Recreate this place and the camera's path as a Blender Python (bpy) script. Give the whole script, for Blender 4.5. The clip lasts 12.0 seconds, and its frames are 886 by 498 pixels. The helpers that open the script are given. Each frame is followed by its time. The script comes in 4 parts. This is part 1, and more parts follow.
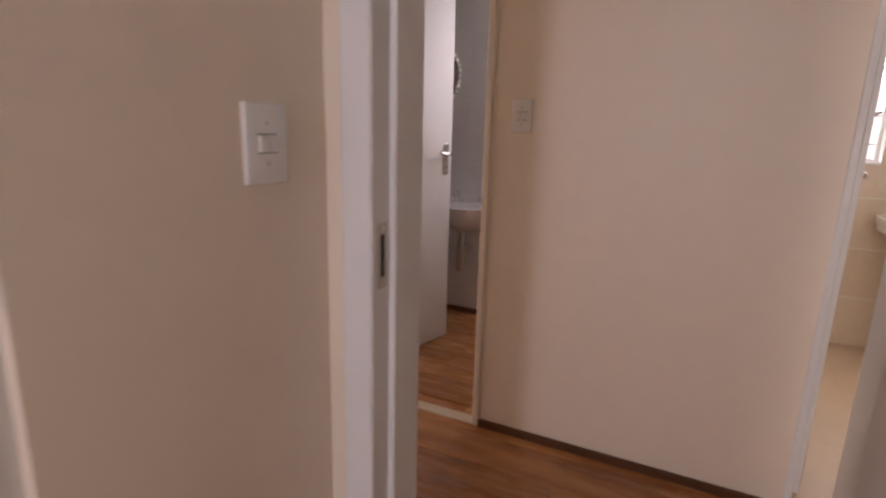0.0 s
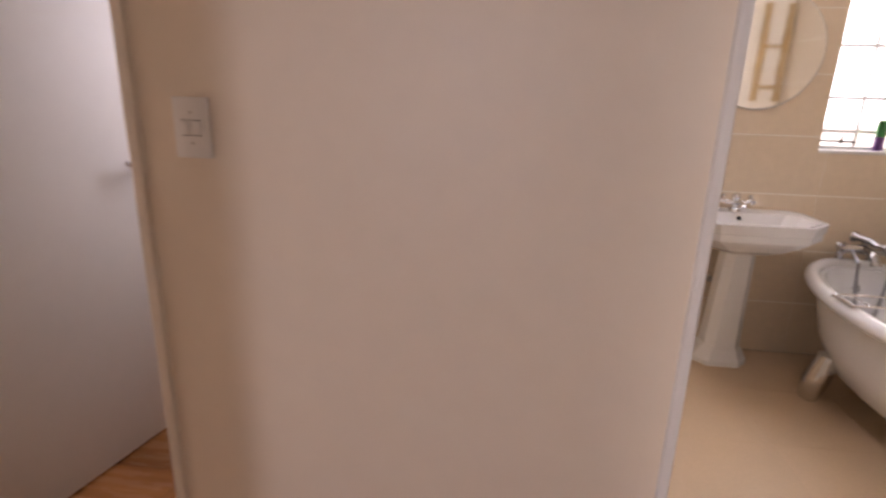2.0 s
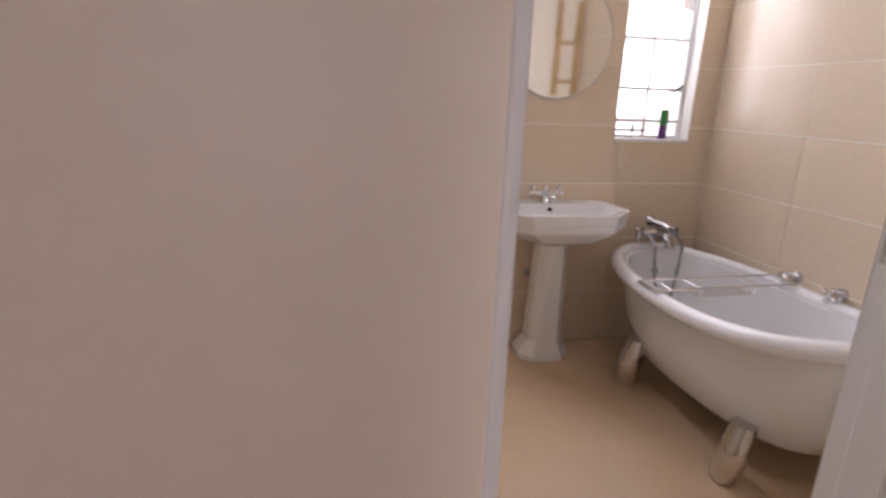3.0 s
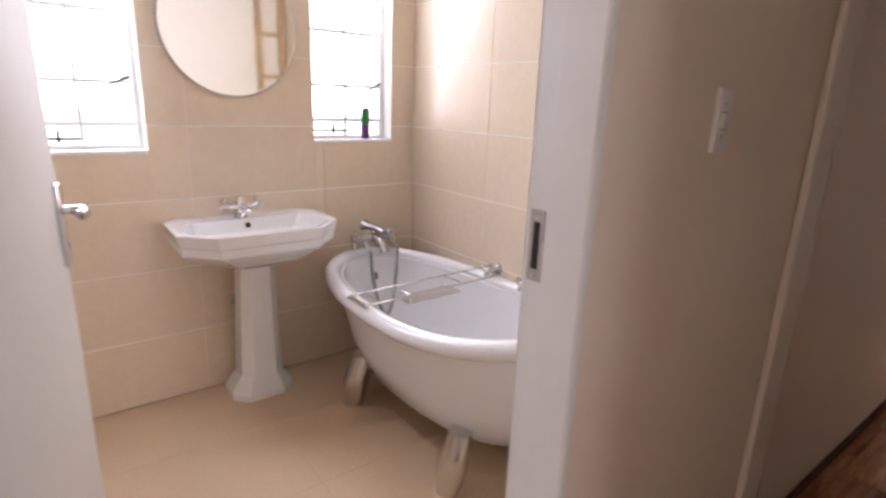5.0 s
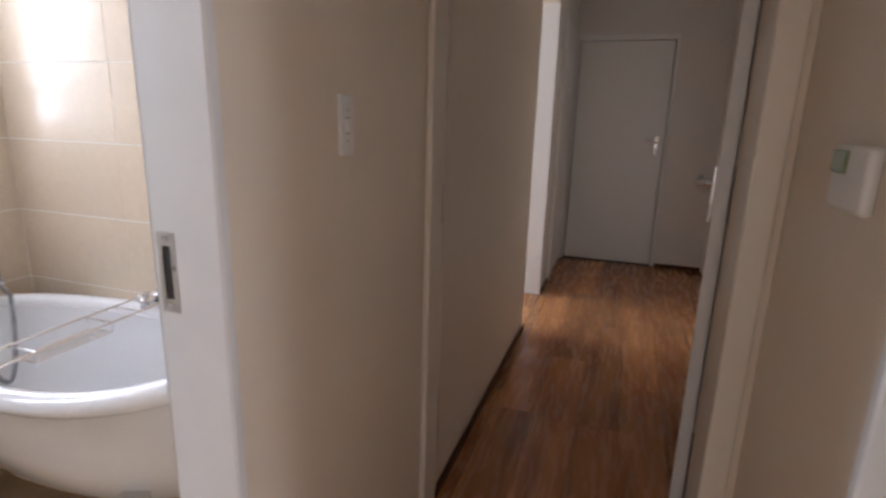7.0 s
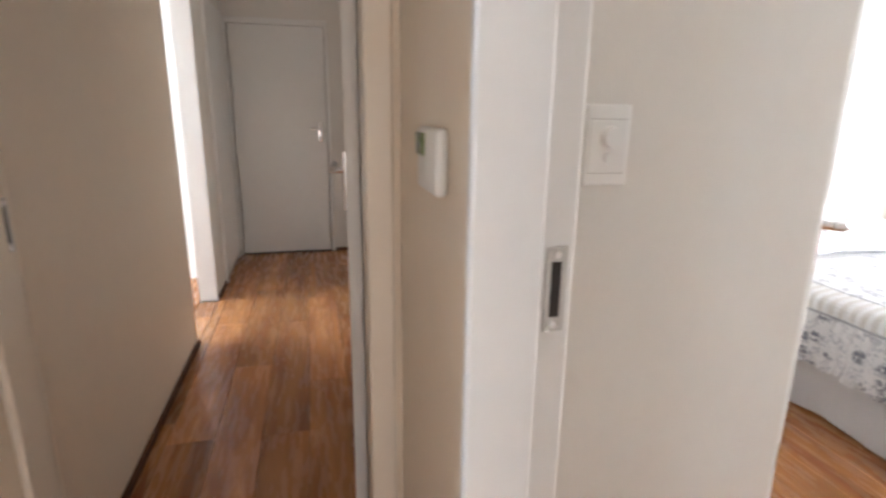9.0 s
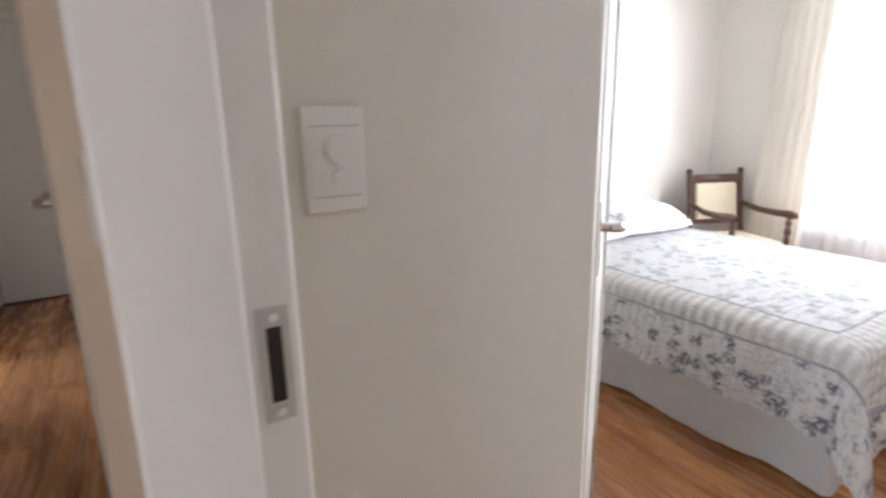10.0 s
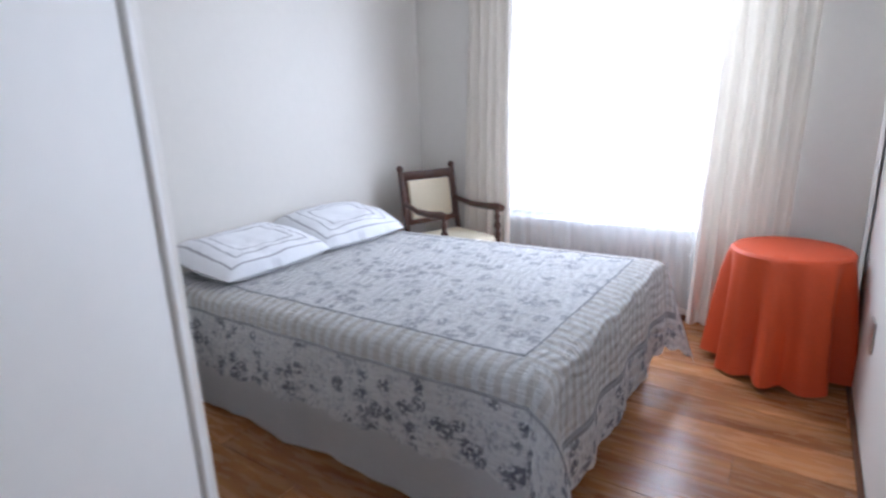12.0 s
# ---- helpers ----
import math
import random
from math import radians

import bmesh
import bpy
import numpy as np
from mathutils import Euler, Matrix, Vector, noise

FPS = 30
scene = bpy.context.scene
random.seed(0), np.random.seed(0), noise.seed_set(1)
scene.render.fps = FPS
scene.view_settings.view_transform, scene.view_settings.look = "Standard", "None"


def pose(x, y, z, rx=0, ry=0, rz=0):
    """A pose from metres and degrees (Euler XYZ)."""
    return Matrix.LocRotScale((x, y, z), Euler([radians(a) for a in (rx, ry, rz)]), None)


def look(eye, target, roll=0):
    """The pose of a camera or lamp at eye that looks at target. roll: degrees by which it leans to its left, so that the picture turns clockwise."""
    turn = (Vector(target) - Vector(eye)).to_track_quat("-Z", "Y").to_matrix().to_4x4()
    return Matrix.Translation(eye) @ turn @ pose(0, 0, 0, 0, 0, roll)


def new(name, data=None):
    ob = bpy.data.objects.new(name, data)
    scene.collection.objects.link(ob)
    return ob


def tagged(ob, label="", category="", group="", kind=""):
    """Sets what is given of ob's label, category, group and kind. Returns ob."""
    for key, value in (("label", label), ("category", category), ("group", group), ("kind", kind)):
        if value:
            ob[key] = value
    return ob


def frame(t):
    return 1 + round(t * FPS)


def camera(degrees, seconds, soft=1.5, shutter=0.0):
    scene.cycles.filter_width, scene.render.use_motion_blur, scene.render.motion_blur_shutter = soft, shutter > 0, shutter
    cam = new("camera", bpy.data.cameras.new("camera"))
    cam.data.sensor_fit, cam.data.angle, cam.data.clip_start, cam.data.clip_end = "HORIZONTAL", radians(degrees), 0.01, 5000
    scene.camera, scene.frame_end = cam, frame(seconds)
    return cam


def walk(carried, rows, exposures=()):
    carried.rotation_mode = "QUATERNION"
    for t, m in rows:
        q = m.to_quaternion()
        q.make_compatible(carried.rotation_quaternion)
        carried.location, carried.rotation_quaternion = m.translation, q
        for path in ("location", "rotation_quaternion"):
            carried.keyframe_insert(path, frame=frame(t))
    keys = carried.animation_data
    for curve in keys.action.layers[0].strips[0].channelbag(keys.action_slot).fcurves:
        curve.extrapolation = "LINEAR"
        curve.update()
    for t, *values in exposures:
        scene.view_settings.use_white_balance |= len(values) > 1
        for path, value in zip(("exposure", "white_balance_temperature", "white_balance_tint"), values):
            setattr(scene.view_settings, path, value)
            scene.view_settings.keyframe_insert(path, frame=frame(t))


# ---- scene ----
cam = camera(79.4, 12.0, soft=2.6, shutter=0.4)

PATH = [
    (0, (2.204, -1.917, 1.243), (1.348, -0.167, 0.79), 1.6),
    (0.5, (2.208, -1.624, 1.269), (1.376, 0.135, 0.804), 1.4),
    (1, (2.202, -1.381, 1.291), (1.468, 0.417, 0.81), 2.4),
    (1.5, (2.189, -1.173, 1.345), (1.666, 0.672, 0.79), 1.5),
    (2, (2.185, -1.022, 1.366), (1.982, 0.885, 0.798), 1.7),
    (2.5, (2.262, -0.862, 1.344), (2.376, 1.055, 0.783), 1.8),
    (3, (2.342, -0.679, 1.309), (2.736, 1.204, 0.762), 2.1),
    (5, (2.697, -0.504, 1.327), (3.878, 1.022, 0.798), 2.1),
    (5.5, (2.739, -0.533, 1.328), (4.106, 0.832, 0.808), 2.1),
    (6, (2.747, -0.546, 1.334), (4.323, 0.576, 0.824), 1.6),
    (6.5, (2.758, -0.533, 1.336), (4.495, 0.32, 0.832), 1.1),
    (6.7, (2.760, -0.533, 1.336), (4.545, 0.222, 0.843), 1.3),
    (8.5, (2.871, -0.601, 1.328), (4.802, -0.76, 0.831), 1.7),
    (9, (2.921, -0.691, 1.336), (4.801, -1.156, 0.835), 0.8),
    (9.5, (2.984, -0.798, 1.331), (4.785, -1.506, 0.824), 0.3),
    (10, (3.065, -0.908, 1.336), (4.724, -1.914, 0.852), -1.1),
    (10.5, (3.127, -1.046, 1.332), (4.623, -2.278, 0.837), -1.8),
    (11, (3.177, -1.274, 1.287), (4.53, -2.663, 0.797), -1.5),
    (11.5, (3.198, -1.472, 1.286), (4.421, -2.973, 0.784), -1.9),
    (12, (3.218, -1.679, 1.263), (4.315, -3.276, 0.766), -2.2),
]
EXPOSURES = [
    (0, -0.22, 8050, 31), (1.0, 0.2, 8050, 31), (1.6, 0.05, 8050, 31), (2.0, -0.08, 7950, 31), (3.0, -0.28, 7300, 29), (5.0, 0.25, 7050, 28), (5.5, 0.03, 6950, 28), (6.6, 0.1, 6600, 23),
    (8.4, 1.6, 6500, 14), (9.5, 1.12, 6400, 14), (10.5, 0.6, 6250, 14), (11.5, 0.02, 5750, 15), (12.0, -0.05, 5650, 15),
]
walk(cam, [(t, look(eye, target, roll)) for t, eye, target, roll in PATH], EXPOSURES)

# ---- light ----
world = bpy.data.worlds.new("sky")
scene.world = world
world.use_nodes = True
wn = world.node_tree
sky = wn.nodes.new("ShaderNodeTexSky")
sky.sky_type, sky.sun_disc = "NISHITA", False
sky.sun_elevation, sky.sun_rotation = radians(52), radians(-25)
wn.links.new(sky.outputs[0], wn.nodes["Background"].inputs[0])
wn.nodes["Background"].inputs[1].default_value = 0.12
sun = new("sun", bpy.data.lights.new("sun", "SUN"))
sun.data.energy, sun.data.angle, sun.data.color = 3.0, radians(0.5), (1.0, 0.95, 0.86)
sun.matrix_world = look((0, 0, 8), (-2.4, -5.0, 0.2))


def opening_light(eye, target, w, h, watts, color):
    """An area lamp in an opening: daylight at windows, added fill at the passage's west end."""
    lamp = new("opening_lamp", bpy.data.lights.new("opening_lamp", "AREA"))
    lamp.data.shape, lamp.data.size, lamp.data.size_y = "RECTANGLE", w, h
    lamp.data.energy, lamp.data.color = watts, color
    lamp.matrix_world = look(eye, target)
    return lamp


DAY = (0.90, 0.95, 1.0)
opening_light((3.98, 2.06, 1.75), (3.7, 0.0, 0.9), 0.40, 1.1, 12, (0.70, 0.84, 1.0))
opening_light((2.86, 2.06, 1.75), (3.1, 0.0, 0.9), 0.40, 1.1, 23, (0.70, 0.84, 1.0))
opening_light((4.08, -5.03, 1.55), (3.4, -2.0, 0.7), 1.15, 1.35, 56, DAY)
opening_light((1.80, -4.66, 1.5), (1.95, 0.0, 1.2), 0.36, 1.2, 32, (0.62, 0.75, 1.0))
opening_light((6.5, 2.74, 1.4), (6.4, 0.0, 0.6), 1.4, 1.5, 46, (0.64, 0.80, 1.0))
opening_light((1.55, 1.33, 1.70), (0.75, 0.9, 0.9), 0.4, 0.8, 13, (0.72, 0.82, 1.0))
# added warm fill that lifts the lobby; no window is known at this end
opening_light((-1.05, -0.62, 1.05), (2.0, -0.5, 1.1), 0.8, 2.0, 11, (1.0, 0.93, 0.88))

# ---- materials ----


def material(name, color, rough=0.5, metal=0.0, vary=0.06, scale=6.0, bump=0.0, bump_scale=60.0, coat=0.0, random_tint=0.0, spec=0.5):
    """A principled surface with variation at two scales and fine relief."""
    m = bpy.data.materials.new(name)
    m.use_nodes = True
    nt = m.node_tree
    b = nt.nodes["Principled BSDF"]
    b.inputs["Metallic"].default_value = metal
    b.inputs["Coat Weight"].default_value = coat
    b.inputs["Specular IOR Level"].default_value = spec
    tc = nt.nodes.new("ShaderNodeTexCoord")
    geo = nt.nodes.new("ShaderNodeNewGeometry")
    big = nt.nodes.new("ShaderNodeTexNoise")
    big.inputs["Scale"].default_value, big.inputs["Detail"].default_value = scale * 0.35, 3
    fine = nt.nodes.new("ShaderNodeTexNoise")
    fine.inputs["Scale"].default_value, fine.inputs["Detail"].default_value = scale * 8, 4
    for n in (big, fine):
        nt.links.new(geo.outputs["Position"], n.inputs["Vector"])
    add = nt.nodes.new("ShaderNodeMath")
    add.operation = "ADD"
    nt.links.new(big.outputs["Fac"], add.inputs[0])
    nt.links.new(fine.outputs["Fac"], add.inputs[1])
    rng = nt.nodes.new("ShaderNodeMapRange")
    rng.inputs["From Min"].default_value, rng.inputs["From Max"].default_value = 0.6, 1.4
    rng.inputs["To Min"].default_value, rng.inputs["To Max"].default_value = 1 - vary, 1 + vary
    nt.links.new(add.outputs[0], rng.inputs["Value"])
    val = rng.outputs["Result"]
    if random_tint:
        info = nt.nodes.new("ShaderNodeObjectInfo")
        rr = nt.nodes.new("ShaderNodeMapRange")
        rr.inputs["To Min"].default_value, rr.inputs["To Max"].default_value = 1 - random_tint, 1 + random_tint
        nt.links.new(info.outputs["Random"], rr.inputs["Value"])
        mul = nt.nodes.new("ShaderNodeMath")
        mul.operation = "MULTIPLY"
        nt.links.new(val, mul.inputs[0])
        nt.links.new(rr.outputs["Result"], mul.inputs[1])
        val = mul.outputs[0]
    hsv = nt.nodes.new("ShaderNodeHueSaturation")
    hsv.inputs["Color"].default_value = (*color, 1)
    nt.links.new(val, hsv.inputs["Value"])
    nt.links.new(hsv.outputs["Color"], b.inputs["Base Color"])
    rmap = nt.nodes.new("ShaderNodeMapRange")
    rmap.inputs["To Min"].default_value, rmap.inputs["To Max"].default_value = max(0.02, rough - 0.08), min(1, rough + 0.08)
    nt.links.new(fine.outputs["Fac"], rmap.inputs["Value"])
    nt.links.new(rmap.outputs["Result"], b.inputs["Roughness"])
    if bump:
        bn = nt.nodes.new("ShaderNodeTexNoise")
        bn.inputs["Scale"].default_value, bn.inputs["Detail"].default_value = bump_scale, 3
        nt.links.new(geo.outputs["Position"], bn.inputs["Vector"])
        bp = nt.nodes.new("ShaderNodeBump")
        bp.inputs["Strength"].default_value, bp.inputs["Distance"].default_value = bump, 0.004
        nt.links.new(bn.outputs["Fac"], bp.inputs["Height"])
        nt.links.new(bp.outputs["Normal"], b.inputs["Normal"])
    return m


def wood_floor(name, dark, light):
    """Laminate with long grain along x, each plank its own tone."""
    m = bpy.data.materials.new(name)
    m.use_nodes = True
    nt = m.node_tree
    b = nt.nodes["Principled BSDF"]
    geo = nt.nodes.new("ShaderNodeNewGeometry")
    info = nt.nodes.new("ShaderNodeObjectInfo")
    off = nt.nodes.new("ShaderNodeVectorMath")
    off.operation = "MULTIPLY_ADD"
    off.inputs[1].default_value = (0.8, 6.0, 1.0)
    comb = nt.nodes.new("ShaderNodeCombineXYZ")
    mulr = nt.nodes.new("ShaderNodeMath")
    mulr.operation = "MULTIPLY"
    mulr.inputs[1].default_value = 37.0
    nt.links.new(info.outputs["Random"], mulr.inputs[0])
    for k in range(3):
        nt.links.new(mulr.outputs[0], comb.inputs[k])
    nt.links.new(geo.outputs["Position"], off.inputs[0])
    nt.links.new(comb.outputs[0], off.inputs[2])
    grain = nt.nodes.new("ShaderNodeTexNoise")
    grain.inputs["Scale"].default_value, grain.inputs["Detail"].default_value = 1.5, 3
    grain.inputs["Distortion"].default_value = 0.6
    nt.links.new(off.outputs[0], grain.inputs["Vector"])
    fine = nt.nodes.new("ShaderNodeTexNoise")
    fine.inputs["Scale"].default_value, fine.inputs["Detail"].default_value = 7.0, 4
    nt.links.new(off.outputs[0], fine.inputs["Vector"])
    ramp = nt.nodes.new("ShaderNodeValToRGB")
    ramp.color_ramp.elements[0].position, ramp.color_ramp.elements[1].position = 0.33, 0.68
    ramp.color_ramp.elements[0].color, ramp.color_ramp.elements[1].color = (*dark, 1), (*light, 1)
    mixf = nt.nodes.new("ShaderNodeMath")
    mixf.operation = "MULTIPLY_ADD"
    mixf.inputs[1].default_value, mixf.inputs[2].default_value = 0.07, -0.035
    nt.links.new(fine.outputs["Fac"], mixf.inputs[0])
    summ = nt.nodes.new("ShaderNodeMath")
    nt.links.new(grain.outputs["Fac"], summ.inputs[0])
    nt.links.new(mixf.outputs[0], summ.inputs[1])
    nt.links.new(summ.outputs[0], ramp.inputs["Fac"])
    rr = nt.nodes.new("ShaderNodeMapRange")
    rr.inputs["To Min"].default_value, rr.inputs["To Max"].default_value = 0.72, 1.2
    nt.links.new(info.outputs["Random"], rr.inputs["Value"])
    hsv = nt.nodes.new("ShaderNodeHueSaturation")
    nt.links.new(ramp.outputs["Color"], hsv.inputs["Color"])
    nt.links.new(rr.outputs["Result"], hsv.inputs["Value"])
    nt.links.new(hsv.outputs["Color"], b.inputs["Base Color"])
    rm = nt.nodes.new("ShaderNodeMapRange")
    rm.inputs["To Min"].default_value, rm.inputs["To Max"].default_value = 0.20, 0.34
    nt.links.new(fine.outputs["Fac"], rm.inputs["Value"])
    nt.links.new(rm.outputs["Result"], b.inputs["Roughness"])
    bp = nt.nodes.new("ShaderNodeBump")
    bp.inputs["Strength"].default_value, bp.inputs["Distance"].default_value = 0.03, 0.002
    nt.links.new(fine.outputs["Fac"], bp.inputs["Height"])
    nt.links.new(bp.outputs["Normal"], b.inputs["Normal"])
    return m


def glow(name, color, strength):
    m = bpy.data.materials.new(name)
    m.use_nodes = True
    nt = m.node_tree
    nt.nodes.remove(nt.nodes["Principled BSDF"])
    e = nt.nodes.new("ShaderNodeEmission")
    e.inputs[0].default_value, e.inputs[1].default_value = (*color, 1), strength
    nt.links.new(e.outputs[0], nt.nodes["Material Output"].inputs[0])
    return m


def glass_material():
    m = bpy.data.materials.new("window_glass")
    m.use_nodes = True
    b = m.node_tree.nodes["Principled BSDF"]
    b.inputs["Transmission Weight"].default_value, b.inputs["Roughness"].default_value, b.inputs["IOR"].default_value = 1.0, 0.02, 1.45
    return m


M_WALL = material("cream_wall_paint", (0.83, 0.725, 0.595), 0.45, vary=0.03, scale=1.5, bump=0.06, bump_scale=70)
M_WHITE = material("white_satin_enamel", (0.79, 0.78, 0.755), 0.55, vary=0.02, scale=2, bump=0.03, bump_scale=40, spec=0.35)
M_CREAM = material("cream_gloss_enamel", (0.82, 0.74, 0.63), 0.40, vary=0.02, scale=2)
M_BEDWALL = material("white_bedroom_paint", (0.72, 0.69, 0.64), 0.6, vary=0.02, scale=3, bump=0.08, bump_scale=90)
M_CEIL = material("ceiling_paint", (0.82, 0.81, 0.78), 0.8, vary=0.02)
M_TILE = material("cream_wall_tile", (0.77, 0.635, 0.49), 0.22, vary=0.05, scale=4, bump=0.03, bump_scale=25, random_tint=0.025)
M_GROUT = material("white_grout", (0.90, 0.87, 0.82), 0.85, vary=0.06, scale=12)
M_FTILE = material("beige_floor_tile", (0.64, 0.46, 0.30), 0.42, vary=0.07, scale=10, bump=0.15, bump_scale=120, random_tint=0.012)
M_FGROUT = material("beige_floor_grout", (0.62, 0.45, 0.30), 0.8, vary=0.06, scale=12)
M_WCTILE = material("white_wall_tile", (0.80, 0.79, 0.78), 0.2, vary=0.03, random_tint=0.02)
M_FLOOR = wood_floor("oak_laminate", (0.29, 0.108, 0.040), (0.56, 0.260, 0.098))
M_SUB = material("dark_underlay", (0.07, 0.04, 0.025), 0.8)
M_BASE = material("brown_skirting_wood", (0.11, 0.045, 0.02), 0.6, vary=0.2, scale=10, spec=0.2)
M_CERAMIC = material("white_ceramic", (0.83, 0.83, 0.84), 0.08, vary=0.01, coat=0.5)
M_TUB = material("white_enamel_tub", (0.82, 0.82, 0.83), 0.12, vary=0.01, coat=0.6)
M_CHROME = material("chrome", (0.72, 0.72, 0.73), 0.12, metal=1.0, vary=0.03)
# chrome darkened in colour so the bath mixer's reflections look dimmer
M_TAP = material("dimmed_chrome", (0.46, 0.45, 0.45), 0.16, metal=1.0, vary=0.12, scale=30)
M_FOOT = material("polished_steel", (0.62, 0.60, 0.57), 0.16, metal=1.0, vary=0.02)
M_STEEL = material("brushed_steel", (0.55, 0.53, 0.50), 0.3, metal=1.0, vary=0.08)
M_HOSE = material("steel_hose", (0.34, 0.33, 0.34), 0.35, metal=1.0, vary=0.1, scale=60)
M_IRON = material("dark_window_iron", (0.06, 0.055, 0.05), 0.4, metal=0.6)
# near-black colour for the shade inside holes and gaps that aren't cut
M_DARK = material("hole_shade", (0.02, 0.015, 0.012), 0.7)
M_PLASTIC = material("white_plastic", (0.80, 0.79, 0.76), 0.35, vary=0.01)
M_DARKWOOD = material("dark_mahogany", (0.075, 0.028, 0.016), 0.32, vary=0.3, scale=12, coat=0.3)
M_UPHOL = material("cream_upholstery", (0.74, 0.66, 0.50), 0.85, vary=0.06, scale=20, bump=0.3, bump_scale=300)
M_CURTAIN = material("cream_curtain_cloth", (0.82, 0.77, 0.70), 0.9, vary=0.04, scale=12, bump=0.2, bump_scale=300)
_n = M_CURTAIN.node_tree
_t = _n.nodes.new("ShaderNodeBsdfTranslucent")
_t.inputs[0].default_value = (0.80, 0.74, 0.64, 1)
_m = _n.nodes.new("ShaderNodeMixShader")
_m.inputs[0].default_value = 0.10
_n.links.new(_n.nodes["Principled BSDF"].outputs[0], _m.inputs[1])
_n.links.new(_t.outputs[0], _m.inputs[2])
_n.links.new(_m.outputs[0], _n.nodes["Material Output"].inputs[0])
M_ORANGE = material("orange_tablecloth", (0.62, 0.078, 0.016), 0.6, vary=0.08, scale=10, bump=0.15, bump_scale=250)
M_BAMBOO = material("bamboo_cane", (0.50, 0.30, 0.11), 0.4, vary=0.3, scale=14)
M_MIRROR = material("mirror_silver", (0.86, 0.87, 0.86), 0.015, metal=1.0, vary=0.0)
M_WOODTRIM = material("pale_threshold", (0.62, 0.52, 0.38), 0.4, vary=0.1)
M_LCD = material("green_lcd", (0.16, 0.22, 0.08), 0.2)
M_GREEN = material("green_plastic_cap", (0.02, 0.26, 0.07), 0.3)
M_PURPLE = material("purple_can", (0.16, 0.06, 0.25), 0.3)
M_SKIRT = material("white_valance_cloth", (0.90, 0.89, 0.89), 0.9, vary=0.03, scale=14, bump=0.2, bump_scale=250)
M_FRAMEWIN = material("white_window_steel", (0.80, 0.80, 0.79), 0.35, vary=0.02)
M_GLASS = glass_material()
M_SKY = glow("bright_sky", (0.93, 0.97, 1.0), 3.0)

# ---- building helpers ----


def mesh_of(name, bm, mat, smooth=False):
    me = bpy.data.meshes.new(name)
    bm.normal_update()
    bm.to_mesh(me)
    bm.free()
    me.materials.append(mat)
    if smooth:
        for p in me.polygons:
            p.use_smooth = True
        me.set_sharp_from_angle(angle=radians(40))
    return me


def part(name, bm, mat, parent=None, label="", smooth=False):
    ob = new(name, mesh_of(name, bm, mat, smooth))
    if parent is not None:
        ob.parent = parent
    if label:
        ob["label"] = label
    return ob


def thing(name, label, category, m=None, group="", kind=""):
    ob = new(name)
    ob.empty_display_size = 0.1
    if m is not None:
        ob.matrix_basis = m
    return tagged(ob, label, category, group, kind)


def box(bm, x0, x1, y0, y1, z0, z1, bevel=0.0, segs=2):
    r = bmesh.ops.create_cube(bm, size=1.0)
    for v in r["verts"]:
        v.co = Vector((x0 + (v.co.x + 0.5) * (x1 - x0), y0 + (v.co.y + 0.5) * (y1 - y0), z0 + (v.co.z + 0.5) * (z1 - z0)))
    if bevel:
        es = list({e for v in r["verts"] for e in v.link_edges})
        bmesh.ops.bevel(bm, geom=es, offset=bevel, segments=segs, affect="EDGES", profile=0.5)
    return bm


def boxes(*items, bevel=0.0):
    bm = bmesh.new()
    for b in items:
        box(bm, *b, bevel=bevel)
    return bm


def cyl(bm, p0, p1, r0, r1=None, n=16):
    p0, p1 = Vector(p0), Vector(p1)
    r1 = r0 if r1 is None else r1
    d = p1 - p0
    m = Matrix.Translation((p0 + p1) / 2) @ d.to_track_quat("Z", "Y").to_matrix().to_4x4()
    bmesh.ops.create_cone(bm, cap_ends=True, segments=n, radius1=r0, radius2=r1, depth=d.length, matrix=m)
    return bm


def tube(bm, pts, r, n=8, closed=False):
    """A round bar swept along points; r may be a list."""
    pts = [Vector(p) for p in pts]
    rings = []
    up = Vector((0, 0, 1))
    k = len(pts)
    for i, p in enumerate(pts):
        a = pts[(i - 1) % k] if (closed or i > 0) else p
        b = pts[(i + 1) % k] if (closed or i < k - 1) else p
        d = (b - a).normalized()
        side = d.cross(up)
        if side.length < 0.05:
            side = d.cross(Vector((0, 1, 0)))
        side.normalize()
        nrm = side.cross(d).normalized()
        rad = r[i] if isinstance(r, (list, tuple)) else r
        rings.append([bm.verts.new(p + rad * (math.cos(2 * math.pi * j / n) * side + math.sin(2 * math.pi * j / n) * nrm)) for j in range(n)])
    last = k if closed else k - 1
    for i in range(last):
        a, b = rings[i], rings[(i + 1) % k]
        for j in range(n):
            bm.faces.new((a[j], a[(j + 1) % n], b[(j + 1) % n], b[j]))
    if not closed:
        bm.faces.new(list(reversed(rings[0])))
        bm.faces.new(rings[-1])
    return bm


def loft(bm, rings, cap0=True, cap1=True):
    vs = [[bm.verts.new(p) for p in ring] for ring in rings]
    n = len(vs[0])
    for a, b in zip(vs, vs[1:]):
        for j in range(n):
            bm.faces.new((a[j], a[(j + 1) % n], b[(j + 1) % n], b[j]))
    if cap0:
        bm.faces.new(list(reversed(vs[0])))
    if cap1:
        bm.faces.new(vs[-1])
    return bm


def lathe(bm, profile, centre=(0, 0, 0), n=20):
    c = Vector(centre)
    rings = [[c + Vector((r * math.cos(2 * math.pi * j / n), r * math.sin(2 * math.pi * j / n), z)) for j in range(n)] for r, z in profile]
    return loft(bm, rings)


def structure(name, bm, mat, label, category, smooth=False):
    return tagged(part(name, bm, mat, None, "", smooth), label, category, kind="structure")


